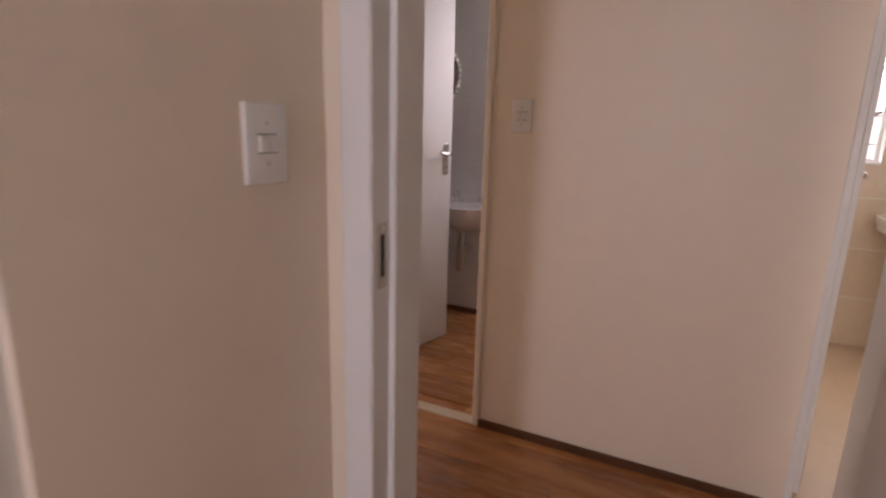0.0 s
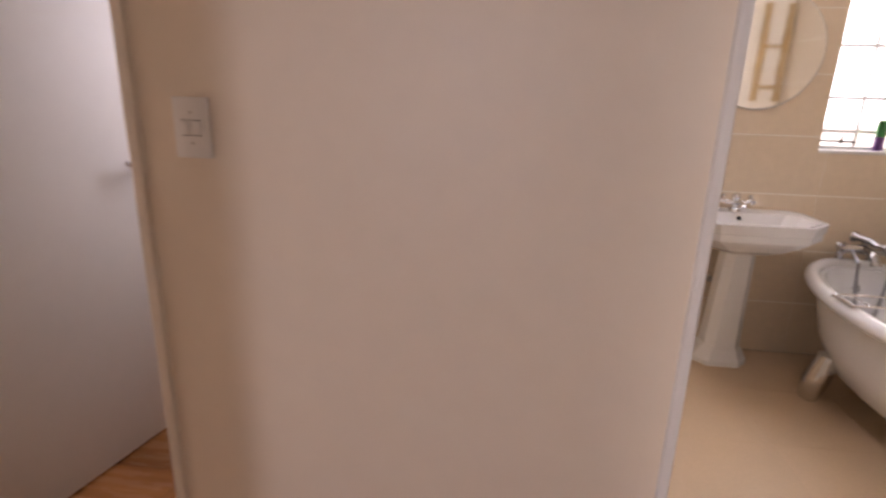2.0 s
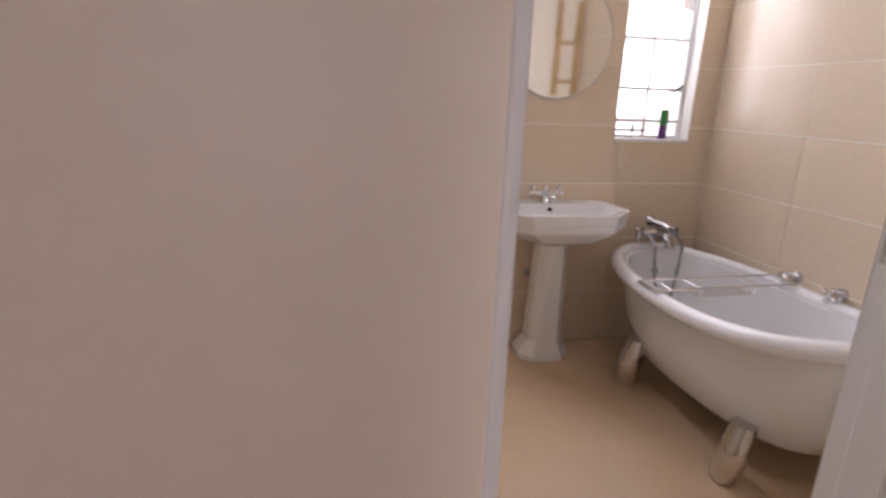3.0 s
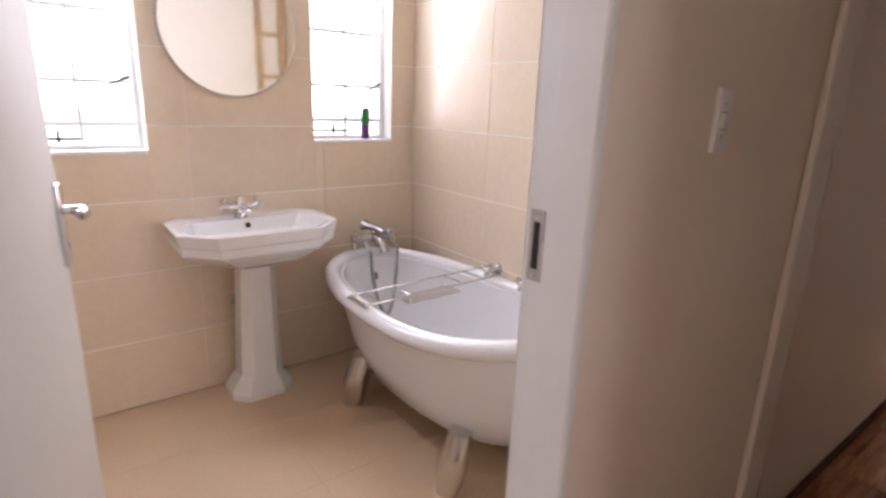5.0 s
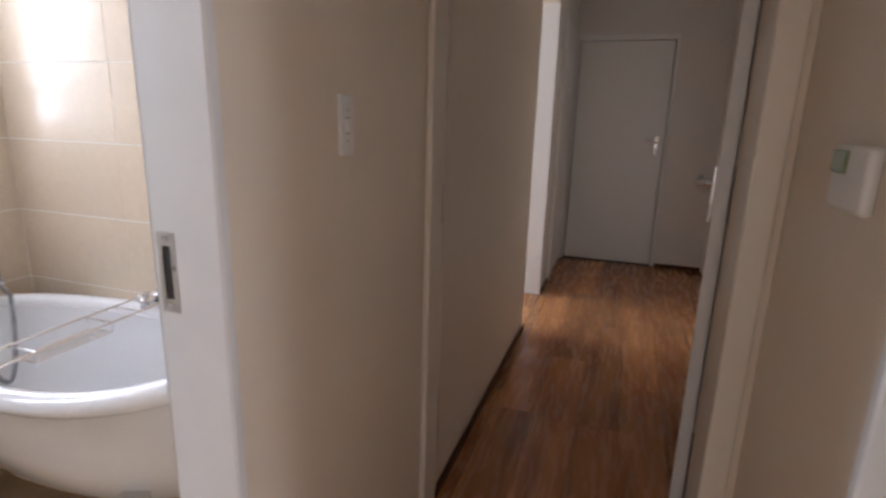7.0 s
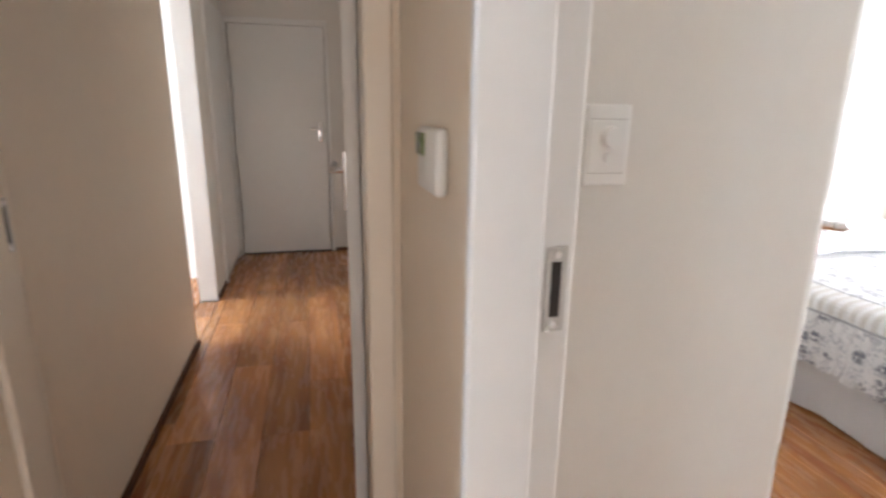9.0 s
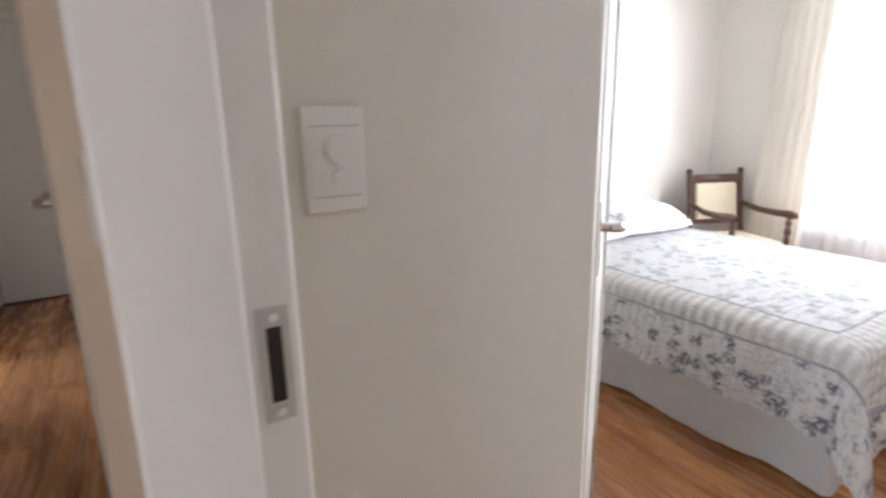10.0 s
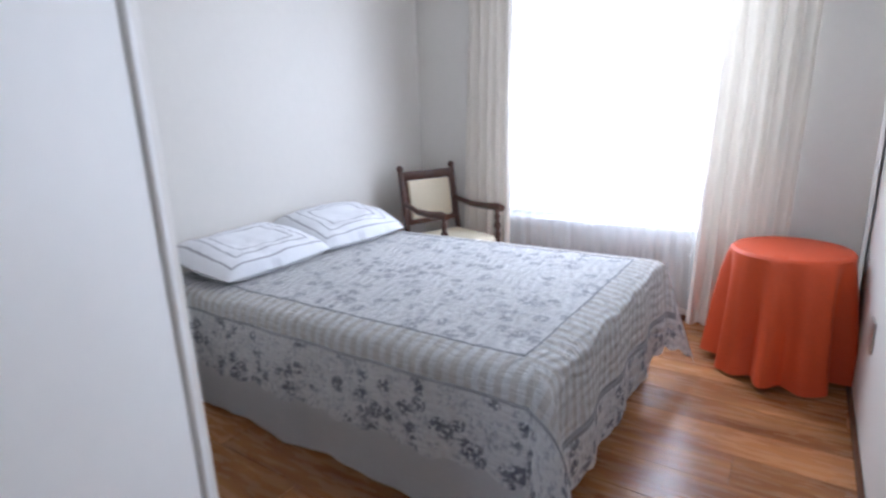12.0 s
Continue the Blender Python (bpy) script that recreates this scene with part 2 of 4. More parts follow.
def wall_x(name, x0, x1, y0, y1, openings, mat, label, top=2.5):
    """A wall along x with openings (xa, xb, za, zb) through it."""
    items, x = [], x0
    for xa, xb, za, zb in sorted(openings):
        if xa > x:
            items.append((x, xa, y0, y1, 0, top))
        if za > 0:
            items.append((xa, xb, y0, y1, 0, za))
        if zb < top:
            items.append((xa, xb, y0, y1, zb, top))
        x = xb
    if x < x1:
        items.append((x, x1, y0, y1, 0, top))
    return structure(name, boxes(*items), mat, label, "wall")


# ---- structure ----
H = 2.5
DOORH = 2.04
WN0, WN1 = 0.0, 0.12      # lobby north wall
WS0, WS1 = -1.04, -0.90   # lobby south wall by the bedroom
RS0, RS1 = -1.10, -0.965   # wall of the first room

wall_north = wall_x("wall_north", -0.9, 6.05, WN0, WN1, [(0.68, 1.45, 0, DOORH + 0.03), (2.565, 3.375, 0, DOORH + 0.03)], M_WALL,
                    "cream painted passage wall with two doorways")
wall_x("wall_north_far", 6.79, 8.2, 0.0, 0.12, [], M_BEDWALL, "cream painted wall at the passage end")
wall_x("wall_north_lintel", 6.05, 6.79, 0.0, 0.12, [(6.05, 6.79, 0, 2.12)], M_WALL, "lintel above the sunlit opening")
# the gap in this unseen wall is added to let the fill lamp through
structure("wall_west", boxes((-1.0, -0.9, -4.72, -1.03, 0, H), (-1.0, -0.9, -0.2, 1.4, 0, H), (-1.0, -0.9, -1.03, -0.2, 2.1, H)), M_WALL, "cream painted wall closing the passage, with an added opening for a fill lamp", "wall")
wall_south = wall_x("wall_south", 2.54, 4.33, WS0, WS1, [(2.81, 3.595, 0, DOORH + 0.03)], M_WALL, "cream painted passage wall with the bedroom doorway")
wall_x("wall_south_west", -0.9, 2.50, RS0, RS1, [(1.635, 2.475, 0, DOORH + 0.03)], M_WALL, "cream painted wall with an open doorway")
structure("wall_south_corner", boxes((2.50, 2.54, -1.16, -0.90, 0, H)), M_WALL, "short wall corner between two doorways", "wall")
structure("wall_passage_thick", boxes((4.33, 5.35, -1.298, -0.945, 0, H), (4.332, 4.436, -0.945, -0.826, 0, H)), M_WALL, "cream painted wall beside the open passage door", "wall")
wall_x("wall_passage_south", 4.33, 8.2, -1.42, -1.30, [], M_WALL, "cream painted passage wall behind the open door")
structure("wall_passage_nib", boxes((4.21, 4.33, -1.42, -1.04, 0, H), (4.195, 4.325, -0.899, -0.83, 0, H)), M_WALL, "short wall beside the passage door", "wall")
structure("wall_passage_end", boxes((8.075, 8.2, -1.30, -0.87, 0, H), (8.075, 8.2, -0.015, 0.0, 0, H), (8.075, 8.2, -0.87, -0.015, DOORH + 0.03, H), (8.2, 8.25, -1.42, 0.12, 0, H)),
          M_BEDWALL, "cream painted end wall of the passage", "wall")
structure("wall_passage_head", boxes((4.19, 4.33, -0.83, 0.0, DOORH + 0.04, H)), M_WALL, "wall above the passage door frame", "wall")
# first room behind the start
structure("wall_room_east", boxes((2.62, 2.74, -4.6, -1.16, 0, H)), M_WALL, "plain painted wall", "wall")
structure("wall_room_corner", boxes((2.54, 2.74, -1.16, -1.04, 0, H)), M_WALL, "plain painted wall corner", "wall")
wall_x("wall_room_south", -0.9, 2.95, -4.72, -4.6, [(1.6, 2.1, 0.9, 2.1)], M_WALL, "plain painted wall with a window opening")
structure("wall_room_west", boxes((1.43, 1.553, -1.64, RS0, 0, H)), M_WALL, "cream painted wall with a light switch", "wall")
# white colour and small step stand in for bluish daylight on the wall
structure("wall_room_west_back", boxes((1.40, 1.53, -4.6, -1.64, 0, H)), M_BEDWALL, "plain wall set back, whitened to look bluish and lit", "wall")
# sunlit room north of the passage
structure("wall_sunroom_west", boxes((5.3, 5.42, 0.12, 2.7, 0, H)), M_BEDWALL, "plain painted wall of the sunlit room", "wall")
structure("wall_sunroom_east", boxes((7.4, 7.52, 0.12, 2.7, 0, H)), M_BEDWALL, "plain painted wall of the sunlit room", "wall")
wall_x("wall_sunroom_north", 5.3, 7.52, 2.7, 2.82, [(5.8, 7.2, 0.5, 2.1)], M_BEDWALL, "plain wall with a large window opening")

# bathroom shell
BX0, BX1, BY0, BY1 = 2.02, 4.34, 0.12, 1.92
WIN = [(2.655, 3.07, 1.10, 2.2), (3.775, 4.205, 1.13, 2.2)]
bath_north = wall_x("wall_bath_north", BX0 - 0.1, BX1 + 0.12, BY1 + 0.002, BY1 + 0.22, WIN, M_GROUT, "cream tiled bathroom wall with two windows")
bath_east = structure("wall_bath_east", boxes((BX1 + 0.002, BX1 + 0.12, BY0, BY1 + 0.008, 0, H)), M_GROUT, "cream tiled bathroom wall", "wall")
structure("wall_bath_west", boxes((BX0 - 0.1, BX0, BY0, BY1 + 0.008, 0, H)), M_TILE, "cream bathroom wall", "wall")
# wc shell
WCY = 1.27
wc_north = wall_x("wall_wc_north", -0.4, BX0 - 0.1, WCY + 0.002, WCY + 0.12, [(1.35, 1.75, 1.3, 2.1)], M_GROUT, "white tiled wall of the small washroom")
structure("wall_wc_west", boxes((-0.52, -0.4, WN1, WCY + 0.12, 0, H)), M_WCTILE, "white tiled wall of the small washroom", "wall")

# bedroom shell
EX, SY, WX = 5.62, -4.95, 2.95
structure("wall_bed_dimmer", boxes((3.665, 3.78, -1.56, -1.04, 0, H)), M_BEDWALL, "short white bedroom wall with a dimmer switch", "wall")
structure("wall_bed_west", boxes((WX - 0.12, WX, SY, -2.1, 0, H), (2.74, 2.86, -2.1, -1.04, 0, H), (2.83, WX, -2.1, -2.0, 0, H)), M_BEDWALL, "white painted bedroom wall", "wall")
structure("wall_bed_east", boxes((EX, EX + 0.12, SY, -2.2, 0, H)), M_BEDWALL, "white painted wall behind the bed", "wall")
structure("wall_bed_return", boxes((4.216, EX + 0.12, -2.22, -2.10, 0, H)), M_BEDWALL, "white painted bedroom wall", "wall")
wall_x("wall_bed_south", WX - 0.12, EX + 0.12, SY - 0.2, SY, [(3.45, 5.0, 0.55, 2.15)], M_BEDWALL, "white painted wall with a wide window")

structure("ceiling", boxes((-1.0, 8.2, -5.2, 2.82, H, H + 0.1)), M_CEIL, "plain white ceiling", "ceiling")
floor = structure("floor", boxes((-1.0, 8.2, -5.2, 2.82, -0.12, -0.012)), M_SUB, "warm brown oak laminate floor in long planks", "floor")

# diagonal wall with the closed cupboard door
DA, DB = Vector((3.665, -1.56, 0)), Vector((4.216, -2.22, 0))
dlen, dang = (DB - DA).length, math.degrees(math.atan2(DB.y - DA.y, DB.x - DA.x))
M_DIAG = pose(DA.x, DA.y, 0, 0, 0, dang)
dw = boxes((0, 0.09, 0, 0.1, 0, H), (dlen - 0.035, dlen, 0, 0.1, 0, H), (0.09, dlen - 0.035, 0, 0.1, DOORH + 0.02, H))
dwo = structure("wall_bed_diagonal", dw, M_BEDWALL, "angled white wall around a closed door", "wall")
dwo.matrix_basis = M_DIAG

# backdrops beyond the windows
for nm, bx in (("backdrop_north", (1.9, 7.6, 3.6, 3.62, -0.5, 4.0)), ("backdrop_south", (0.5, 7.5, -6.6, -6.58, -0.5, 4.0))):
    structure(nm, boxes(bx), M_SKY, "bright overexposed daylight outside", "backdrop")


# ---- door frames and doors ----


def door_frame(m, w, depth, rebate, strike_side, strike_z, label, flange=0.03, proud=0.010, mat=M_WHITE, group="steel door frames", far_flange=None):
    """A pressed-steel frame in local space: opening 0..w along x, wall -depth..0 along y; rebate at 'near' (y=0) or 'far'."""
    f = thing("door_frame", label, "door frame", m, group, "structure")
    d, p = depth, proud
    for side in (0, 1):
        s, e = (-1, 0.0) if side == 0 else (1, w)
        rb, fl = 0.014, flange if side == 0 or far_flange is None else far_flange
        prof = [(fl, -0.002), (fl - 0.004, p - 0.002), (fl - 0.010, p), (rb + 0.004, p), (rb, p - 0.004), (rb, -0.045), (0.003, -0.045), (0.0, -0.048),
                (0.0, -d - p + 0.004), (0.004, -d - p), (fl - 0.010, -d - p), (fl - 0.004, -d - p + 0.002), (fl, -d + 0.002), (rb + 0.008, -d + 0.004), (rb + 0.008, -0.004)]
        if rebate == "far":
            prof = [(x, -d - y) for x, y in prof]
        bm = bmesh.new()
        loft(bm, [[Vector((e + s * x, y, z)) for x, y in prof] for z in (0.0, DOORH + 0.02)])
        bmesh.ops.recalc_face_normals(bm, faces=bm.faces)
        part("jamb", bm, mat, f)
        if side == strike_side:
            ym = -0.018 if rebate == "near" else -d + 0.018
            xf = e + s * rb
            bm = bmesh.new()
            xs = sorted((xf, xf - s * 0.0025))
            for za, zb in ((strike_z - 0.063, strike_z - 0.042), (strike_z + 0.042, strike_z + 0.063)):
                box(bm, xs[0], xs[1], ym - 0.016, ym + 0.016, za, zb)
            for ya, yb in ((ym - 0.016, ym - 0.008), (ym + 0.008, ym + 0.016)):
                box(bm, xs[0], xs[1], ya, yb, strike_z - 0.042, strike_z + 0.042)
            sp = part("strike_plate", bm, M_STEEL, f, "worn steel strike plate")
            bm = bmesh.new()
            xs = sorted((xf, xf - s * 0.0012))
            # solid dark inlay painted as the shade within the latch slot
            box(bm, xs[0], xs[1], ym - 0.008, ym + 0.008, strike_z - 0.042, strike_z + 0.042)
            part("latch_slot", bm, M_DARK, sp, "latch slot as a dark inlay for its shade")
            for zz in (strike_z - 0.0525, strike_z + 0.0525):
                bm = bmesh.new()
                cyl(bm, (xs[0] - 0.0035, ym, zz), (xs[0] + 0.0035, ym, zz), 0.005, n=10)
                part("screw", bm, M_CHROME, sp)
    bm = bmesh.new()
    box(bm, -flange, w + flange, -d - p, p, DOORH + 0.02, DOORH + 0.05, 0.004)
    box(bm, 0, w, -d - p, -0.045 if rebate == "near" else p, DOORH, DOORH + 0.02)
    part("head", bm, mat, f)
    return f


def lever_set(parent, x, y, z, out, toward, plate_h=0.17, reach=0.9):
    """Lever handle and plate on a leaf's face at y, pointing out (+1/-1 along y), lever toward +-x."""
    bm = bmesh.new()
    ys = sorted((y, y + out * 0.012))
    box(bm, x - 0.018, x + 0.018, ys[0], ys[1], z - plate_h * 0.68, z + plate_h * 0.32, 0.0045, 4)
    pl = part("handle_plate", bm, M_CHROME, parent, "chrome handle plate", True)
    bm = bmesh.new()
    toward *= reach
    cyl(bm, (x, y, z), (x, y + out * 0.03, z), 0.010, 0.009)
    tube(bm, [(x, y + out * 0.028, z), (x + toward * 0.01, y + out * 0.045, z), (x + toward * 0.035, y + out * 0.05, z - 0.002),
              (x + toward * 0.065, y + out * 0.05, z - 0.001), (x + toward * 0.090, y + out * 0.048, z + 0.004), (x + toward * 0.106, y + out * 0.046, z + 0.010), (x + toward * 0.111, y + out * 0.045, z + 0.012)],
         [0.010, 0.011, 0.011, 0.010, 0.0095, 0.008, 0.003], 12)
    part("lever", bm, M_CHROME, pl, "chrome lever", True)
    bm = bmesh.new()
    # flat dark disc: the keyhole's shade as colour
    cyl(bm, (x, y + out * 0.0125, z - plate_h * 0.42), (x, y + out * 0.010, z - plate_h * 0.42), 0.006, n=10)
    part("keyhole", bm, M_DARK, pl, "keyhole as a dark disc for its shade")


def door_leaf(name, m, w, label, handle_z=1.09, lever=True, sides=(1, -1), group="flush doors", hinges=True, toward=-1, inset=0.055, plate_h=0.17, reach=0.9):
    """A flush leaf hinged at the local origin, along +x, 40 mm thick between y=-0.04 and 0."""
    d = thing(name, label, "door", m, group)
    bm = bmesh.new()
    box(bm, 0.003, w, -0.04, 0.0, 0.012, DOORH - 0.005, 0.002)
    part("leaf", bm, M_WHITE, d, smooth=True)
    if lever:
        for s in sides:
            lever_set(d, w - inset, 0.0 if s > 0 else -0.04, handle_z, s, toward, plate_h, reach)
    if hinges:
        for z in (0.22, 1.8):
            bm = bmesh.new()
            cyl(bm, (-0.004, 0.004, z - 0.05), (-0.004, 0.004, z + 0.05), 0.006, n=10)
            box(bm, -0.002, 0.012, 0.0, 0.002, z - 0.05, z + 0.05)
            part("hinge", bm, M_STEEL, d, "steel hinge", True)
    return d


# frames: local y=0 face is the named face of each wall
door_frame(pose(0.70, WN1, 0), 0.73, 0.12, "near", 1, 1.08, "white enamelled steel frame of the washroom door", 0.03, 0.010, M_CREAM)
door_frame(pose(2.585, WN1, 0), 0.77, 0.12, "near", 1, 1.095, "white enamelled steel frame of the bathroom door", 0.025)
door_frame(pose(2.83, WS1, 0), 0.745, 0.14, "far", 1, 1.09, "white enamelled steel frame of the bedroom door", 0.03)
door_frame(pose(1.68, RS1, 0), 0.770, 0.135, "far", 0, 0.997, "white enamelled steel door frame with strike plate", 0.085, 0.016, far_flange=0.045)
door_frame(pose(4.33, -0.022, 0, 0, 0, -90), 0.792, 0.14, "near", 0, 1.07, "white enamelled steel frame across the passage", 0.022, 0.010, M_CREAM, far_flange=0.068)
door_frame(pose(8.075 + 0.125, -0.035, 0, 0, 0, -90), 0.815, 0.125, "near", 0, 1.07, "white enamelled steel frame of the end door", 0.03)

wd = door_leaf("door_washroom", pose(0.708, 0.104, 0, 0, 0, 78), 0.74, "white flush washroom door standing open inward", 1.09)
bd = door_leaf("door_bathroom", pose(2.585, 0.118, 0, 0, 0, 82), 0.75, "white flush bathroom door standing open inward", 1.09)
pd = door_leaf("door_passage", pose(5.19, -0.941, 0, 0, 0, 171.0), 0.75, "white flush passage door standing open beyond the frame", 1.165, toward=-1)
fd = door_leaf("door_end", pose(8.125, -0.045, 0, 0, 0, -90), 0.795, "white flush closed door at the passage end", 1.16, sides=(-1,))
rd = door_leaf("door_first_room", pose(2.465, -1.125, 0, 0, 0, -87), 0.74, "white flush door standing open into the room", 1.09)
cd = door_leaf("door_cupboard", M_DIAG @ pose(dlen - 0.062, 0.006, 0, 0, 0, 180), dlen - 0.062 - 0.131, "closed white flush door in the angled wall", 1.125, sides=(1,), inset=0.024, plate_h=0.14, reach=0.66)

# ---- trim ----


def baseboard(x0, x1, y0, y1, label="brown wooden skirting board"):
    bm = bmesh.new()
    box(bm, x0, x1, y0, y1, 0, 0.034, 0.004)
    return structure("baseboard", bm, M_BASE, label, "skirting board")


for b in ((-0.9, 0.67, -0.015, 0.0), (1.46, 2.56, -0.015, 0.0), (3.38, 4.168, -0.015, 0.0), (4.332, 6.05, -0.015, 0.0), (6.80, 7.17, -0.015, 0.0),
          (8.06, 8.075, -1.29, -0.89), (3.63, 4.16, -0.90, -0.885), (WX, WX + 0.015, SY + 0.02, -2.1), (WX + 0.016, EX - 0.016, SY, SY + 0.015), (EX - 0.015, EX, SY + 0.02, -2.22),
          (4.3, EX - 0.016, -2.235, -2.22), (3.65, 3.665, -1.55, -1.06), (0.0, 1.9, WCY - 0.012, WCY), (1.553, 1.568, -1.64, -1.12)):
    baseboard(*b)
bm = bmesh.new()
box(bm, 0.70, 1.43, -0.012, 0.052, -0.01, 0.006, 0.003)
structure("threshold", bm, M_WOODTRIM, "pale threshold strip under the washroom door", "threshold")
bm = bmesh.new()
box(bm, 2.585, 3.355, 0.03, 0.075, -0.01, 0.005, 0.003)
structure("threshold", bm, M_WOODTRIM, "pale threshold strip under the bathroom door", "threshold")
dfr = thing("door_frame", "white frame around the closed door in the angled wall", "door frame", M_DIAG, "", "structure")
for u0, u1 in ((0.088, 0.128), (dlen - 0.060, dlen - 0.034)):
    bm = bmesh.new()
    box(bm, u0, u1, -0.004, 0.05, 0, DOORH + 0.04, 0.006, 3)
    part("jamb", bm, M_WHITE, dfr, smooth=True)

# ---- switches ----


def wall_switch(m, label, rockers=2, w=0.075, h=0.118):
    """A switch plate in local space, facing -y, centred at the origin."""
    s = thing("light_switch", label, "light switch", m, "light switches")
    bm = bmesh.new()
    box(bm, -w / 2, w / 2, -0.009, 0.0, -h / 2, h / 2, 0.003, 3)
    pl = part("plate", bm, M_PLASTIC, s, smooth=True)
    for k in range(rockers):
        x = (k - (rockers - 1) / 2) * 0.022
        bm = bmesh.new()
        box(bm, x - 0.008, x + 0.008, -0.0135, -0.008, -0.014, 0.014, 0.003)
        part("rocker", bm, M_PLASTIC, s, smooth=True)
        for za in (-0.0155, 0.0142):
            bm = bmesh.new()
            # dark strip laid on the plate as the shade around the rocker
            box(bm, x - 0.0095, x + 0.0095, -0.0094, -0.008, za, za + 0.0013)
            part("rocker_gap", bm, M_DARK, s, "thin dark strip for the shade in the gap")
    for z in (-h * 0.25, h * 0.25):
        bm = bmesh.new()
        cyl(bm, (0, -0.0095, z), (0, -0.008, z), 0.0035, n=10)
        part("screw_cap", bm, M_STEEL, s)
    return s


wall_switch(pose(1.572, 0.0, 1.282), "white two-rocker light switch on the passage wall")
wall_switch(pose(1.553, -1.258, 1.206, 0, 0, 90), "white two-rocker light switch beside the doorway", h=0.128, w=0.09)
wall_switch(pose(3.727, 0.0, 1.313), "narrow white light switch beside the bathroom door", 1, 0.05)
dm = thing("dimmer_switch", "white dimmer plate with round knob on the bedroom wall", "dimmer switch", pose(3.665, -1.125, 1.289, 0, 0, -90))
bm = bmesh.new()
box(bm, -0.037, 0.037, -0.010, 0, -0.06, 0.06, 0.003, 3)
part("plate", bm, M_PLASTIC, dm, smooth=True)
bm = bmesh.new()
box(bm, -0.030, 0.030, -0.0115, -0.0095, -0.040, 0.037, 0.001)
part("inner_plate", bm, M_PLASTIC, dm)
for z in (0.0385, -0.0415):
    bm = bmesh.new()
    box(bm, -0.030, 0.030, -0.0108, -0.0095, z - 0.0008, z + 0.0008)
    part("seam", bm, M_STEEL, dm, "thin grey seam")
bm = bmesh.new()
cyl(bm, (0.002, -0.0115, 0.012), (0.002, -0.026, 0.012), 0.0165, 0.0145, 24)
part("knob", bm, M_PLASTIC, dm, smooth=True)
bm = bmesh.new()
cyl(bm, (0.002, -0.0115, -0.018), (0.002, -0.016, -0.018), 0.0085, 0.0075, 18)
part("push_button", bm, M_PLASTIC, dm, smooth=True)

th = thing("alarm_keypad", "white wall keypad with small green display", "keypad", pose(3.81, -0.90, 1.25, 0, 0, 180))
bm = bmesh.new()
box(bm, -0.075, 0.075, -0.022, 0, -0.048, 0.060, 0.009, 3)
part("case", bm, M_PLASTIC, th, smooth=True)
bm = bmesh.new()
box(bm, -0.068, -0.006, -0.026, -0.015, 0.012, 0.050, 0.002)
part("display", bm, M_LCD, th, "green display")

cs = thing("coat_stand", "dark wooden coat stand with pegs against the passage wall", "coat stand", pose(0.16, -0.13, 0))
bm = bmesh.new()
tube(bm, [(0, 0, 0.03), (0, 0, 0.6), (0, 0, 1.2), (0, 0, 1.85)], [0.022, 0.02, 0.018, 0.016], 12)
part("post", bm, M_DARKWOOD, cs, smooth=True)
for z in (0.14, 0.98, 1.78):
    bm = bmesh.new()
    tube(bm, [(0.01, 0, z), (0.05, 0.0, z + 0.005), (0.065, 0, z + 0.01)], [0.008, 0.007, 0.012], 10)
    part("peg", bm, M_DARKWOOD, cs, smooth=True)
bm = bmesh.new()
lathe(bm, [(0.0, 0.0), (0.10, 0.0), (0.10, 0.02), (0.03, 0.05), (0.0, 0.05)], n=20)
part("base", bm, M_DARKWOOD, cs, smooth=True)
so = thing("wall_socket", "small white plug socket low on the passage wall", "socket", pose(0.32, 0.0, 0.24))
bm = bmesh.new()
box(bm, -0.045, 0.045, -0.008, 0, -0.03, 0.03, 0.003)
part("plate", bm, M_PLASTIC, so, smooth=True)
for dx in (-0.015, 0.015):
    bm = bmesh.new()
    # dark disc painted as the shade in each pin hole
    cyl(bm, (dx, -0.0086, 0), (dx, -0.007, 0), 0.004, n=10)
    part("pin_hole", bm, M_DARK, so)

# flush cupboard beside the end door
cu = thing("passage_cupboard", "flush white built-in cupboard door in the passage", "cupboard", pose(7.18, 0.0, 0))
for x0, x1 in ((0.0, 0.045), (0.80, 0.845)):
    bm = bmesh.new()
    box(bm, x0, x1, -0.018, 0.0, 0.0, 2.12, 0.003)
    part("stile", bm, M_WHITE, cu)
bm = bmesh.new()
box(bm, 0.052, 0.793, -0.012, 0.0, 0.06, 2.1, 0.002)
part("cupboard_door", bm, M_WHITE, cu)

# ---- washroom ----
wb = thing("hand_basin", "small white wall basin with chrome taps", "basin", pose(0.85, WCY - 0.002, -0.035))
bm = bmesh.new()


def rrect(w, d0, d1, z, c):
    """An octagon with chamfer c: x within +-w/2, y from d0 (back) to d1 (front)."""
    return [Vector(p) for p in ((-w / 2, d0, z), (-w / 2, d1 + c, z), (-w / 2 + c, d1, z), (w / 2 - c, d1, z), (w / 2, d1 + c, z), (w / 2, d0, z))]


loft(bm, [rrect(0.20, 0, -0.16, 0.62, 0.06), rrect(0.34, 0, -0.27, 0.70, 0.09), rrect(0.40, 0, -0.31, 0.76, 0.10), rrect(0.41, 0, -0.32, 0.79, 0.10), rrect(0.37, -0.06, -0.30, 0.79, 0.09),
          rrect(0.30, -0.08, -0.26, 0.72, 0.08), rrect(0.12, -0.12, -0.2, 0.69, 0.03)])
bmesh.ops.recalc_face_normals(bm, faces=bm.faces)
part("bowl", bm, M_CERAMIC, wb, smooth=True)
for dx in (-0.09, 0.09):
    bm = bmesh.new()
    cyl(bm, (dx, -0.035, 0.79), (dx, -0.035, 0.84), 0.011)
    tube(bm, [(dx, -0.035, 0.825), (dx, -0.08, 0.835), (dx, -0.105, 0.815)], 0.008)
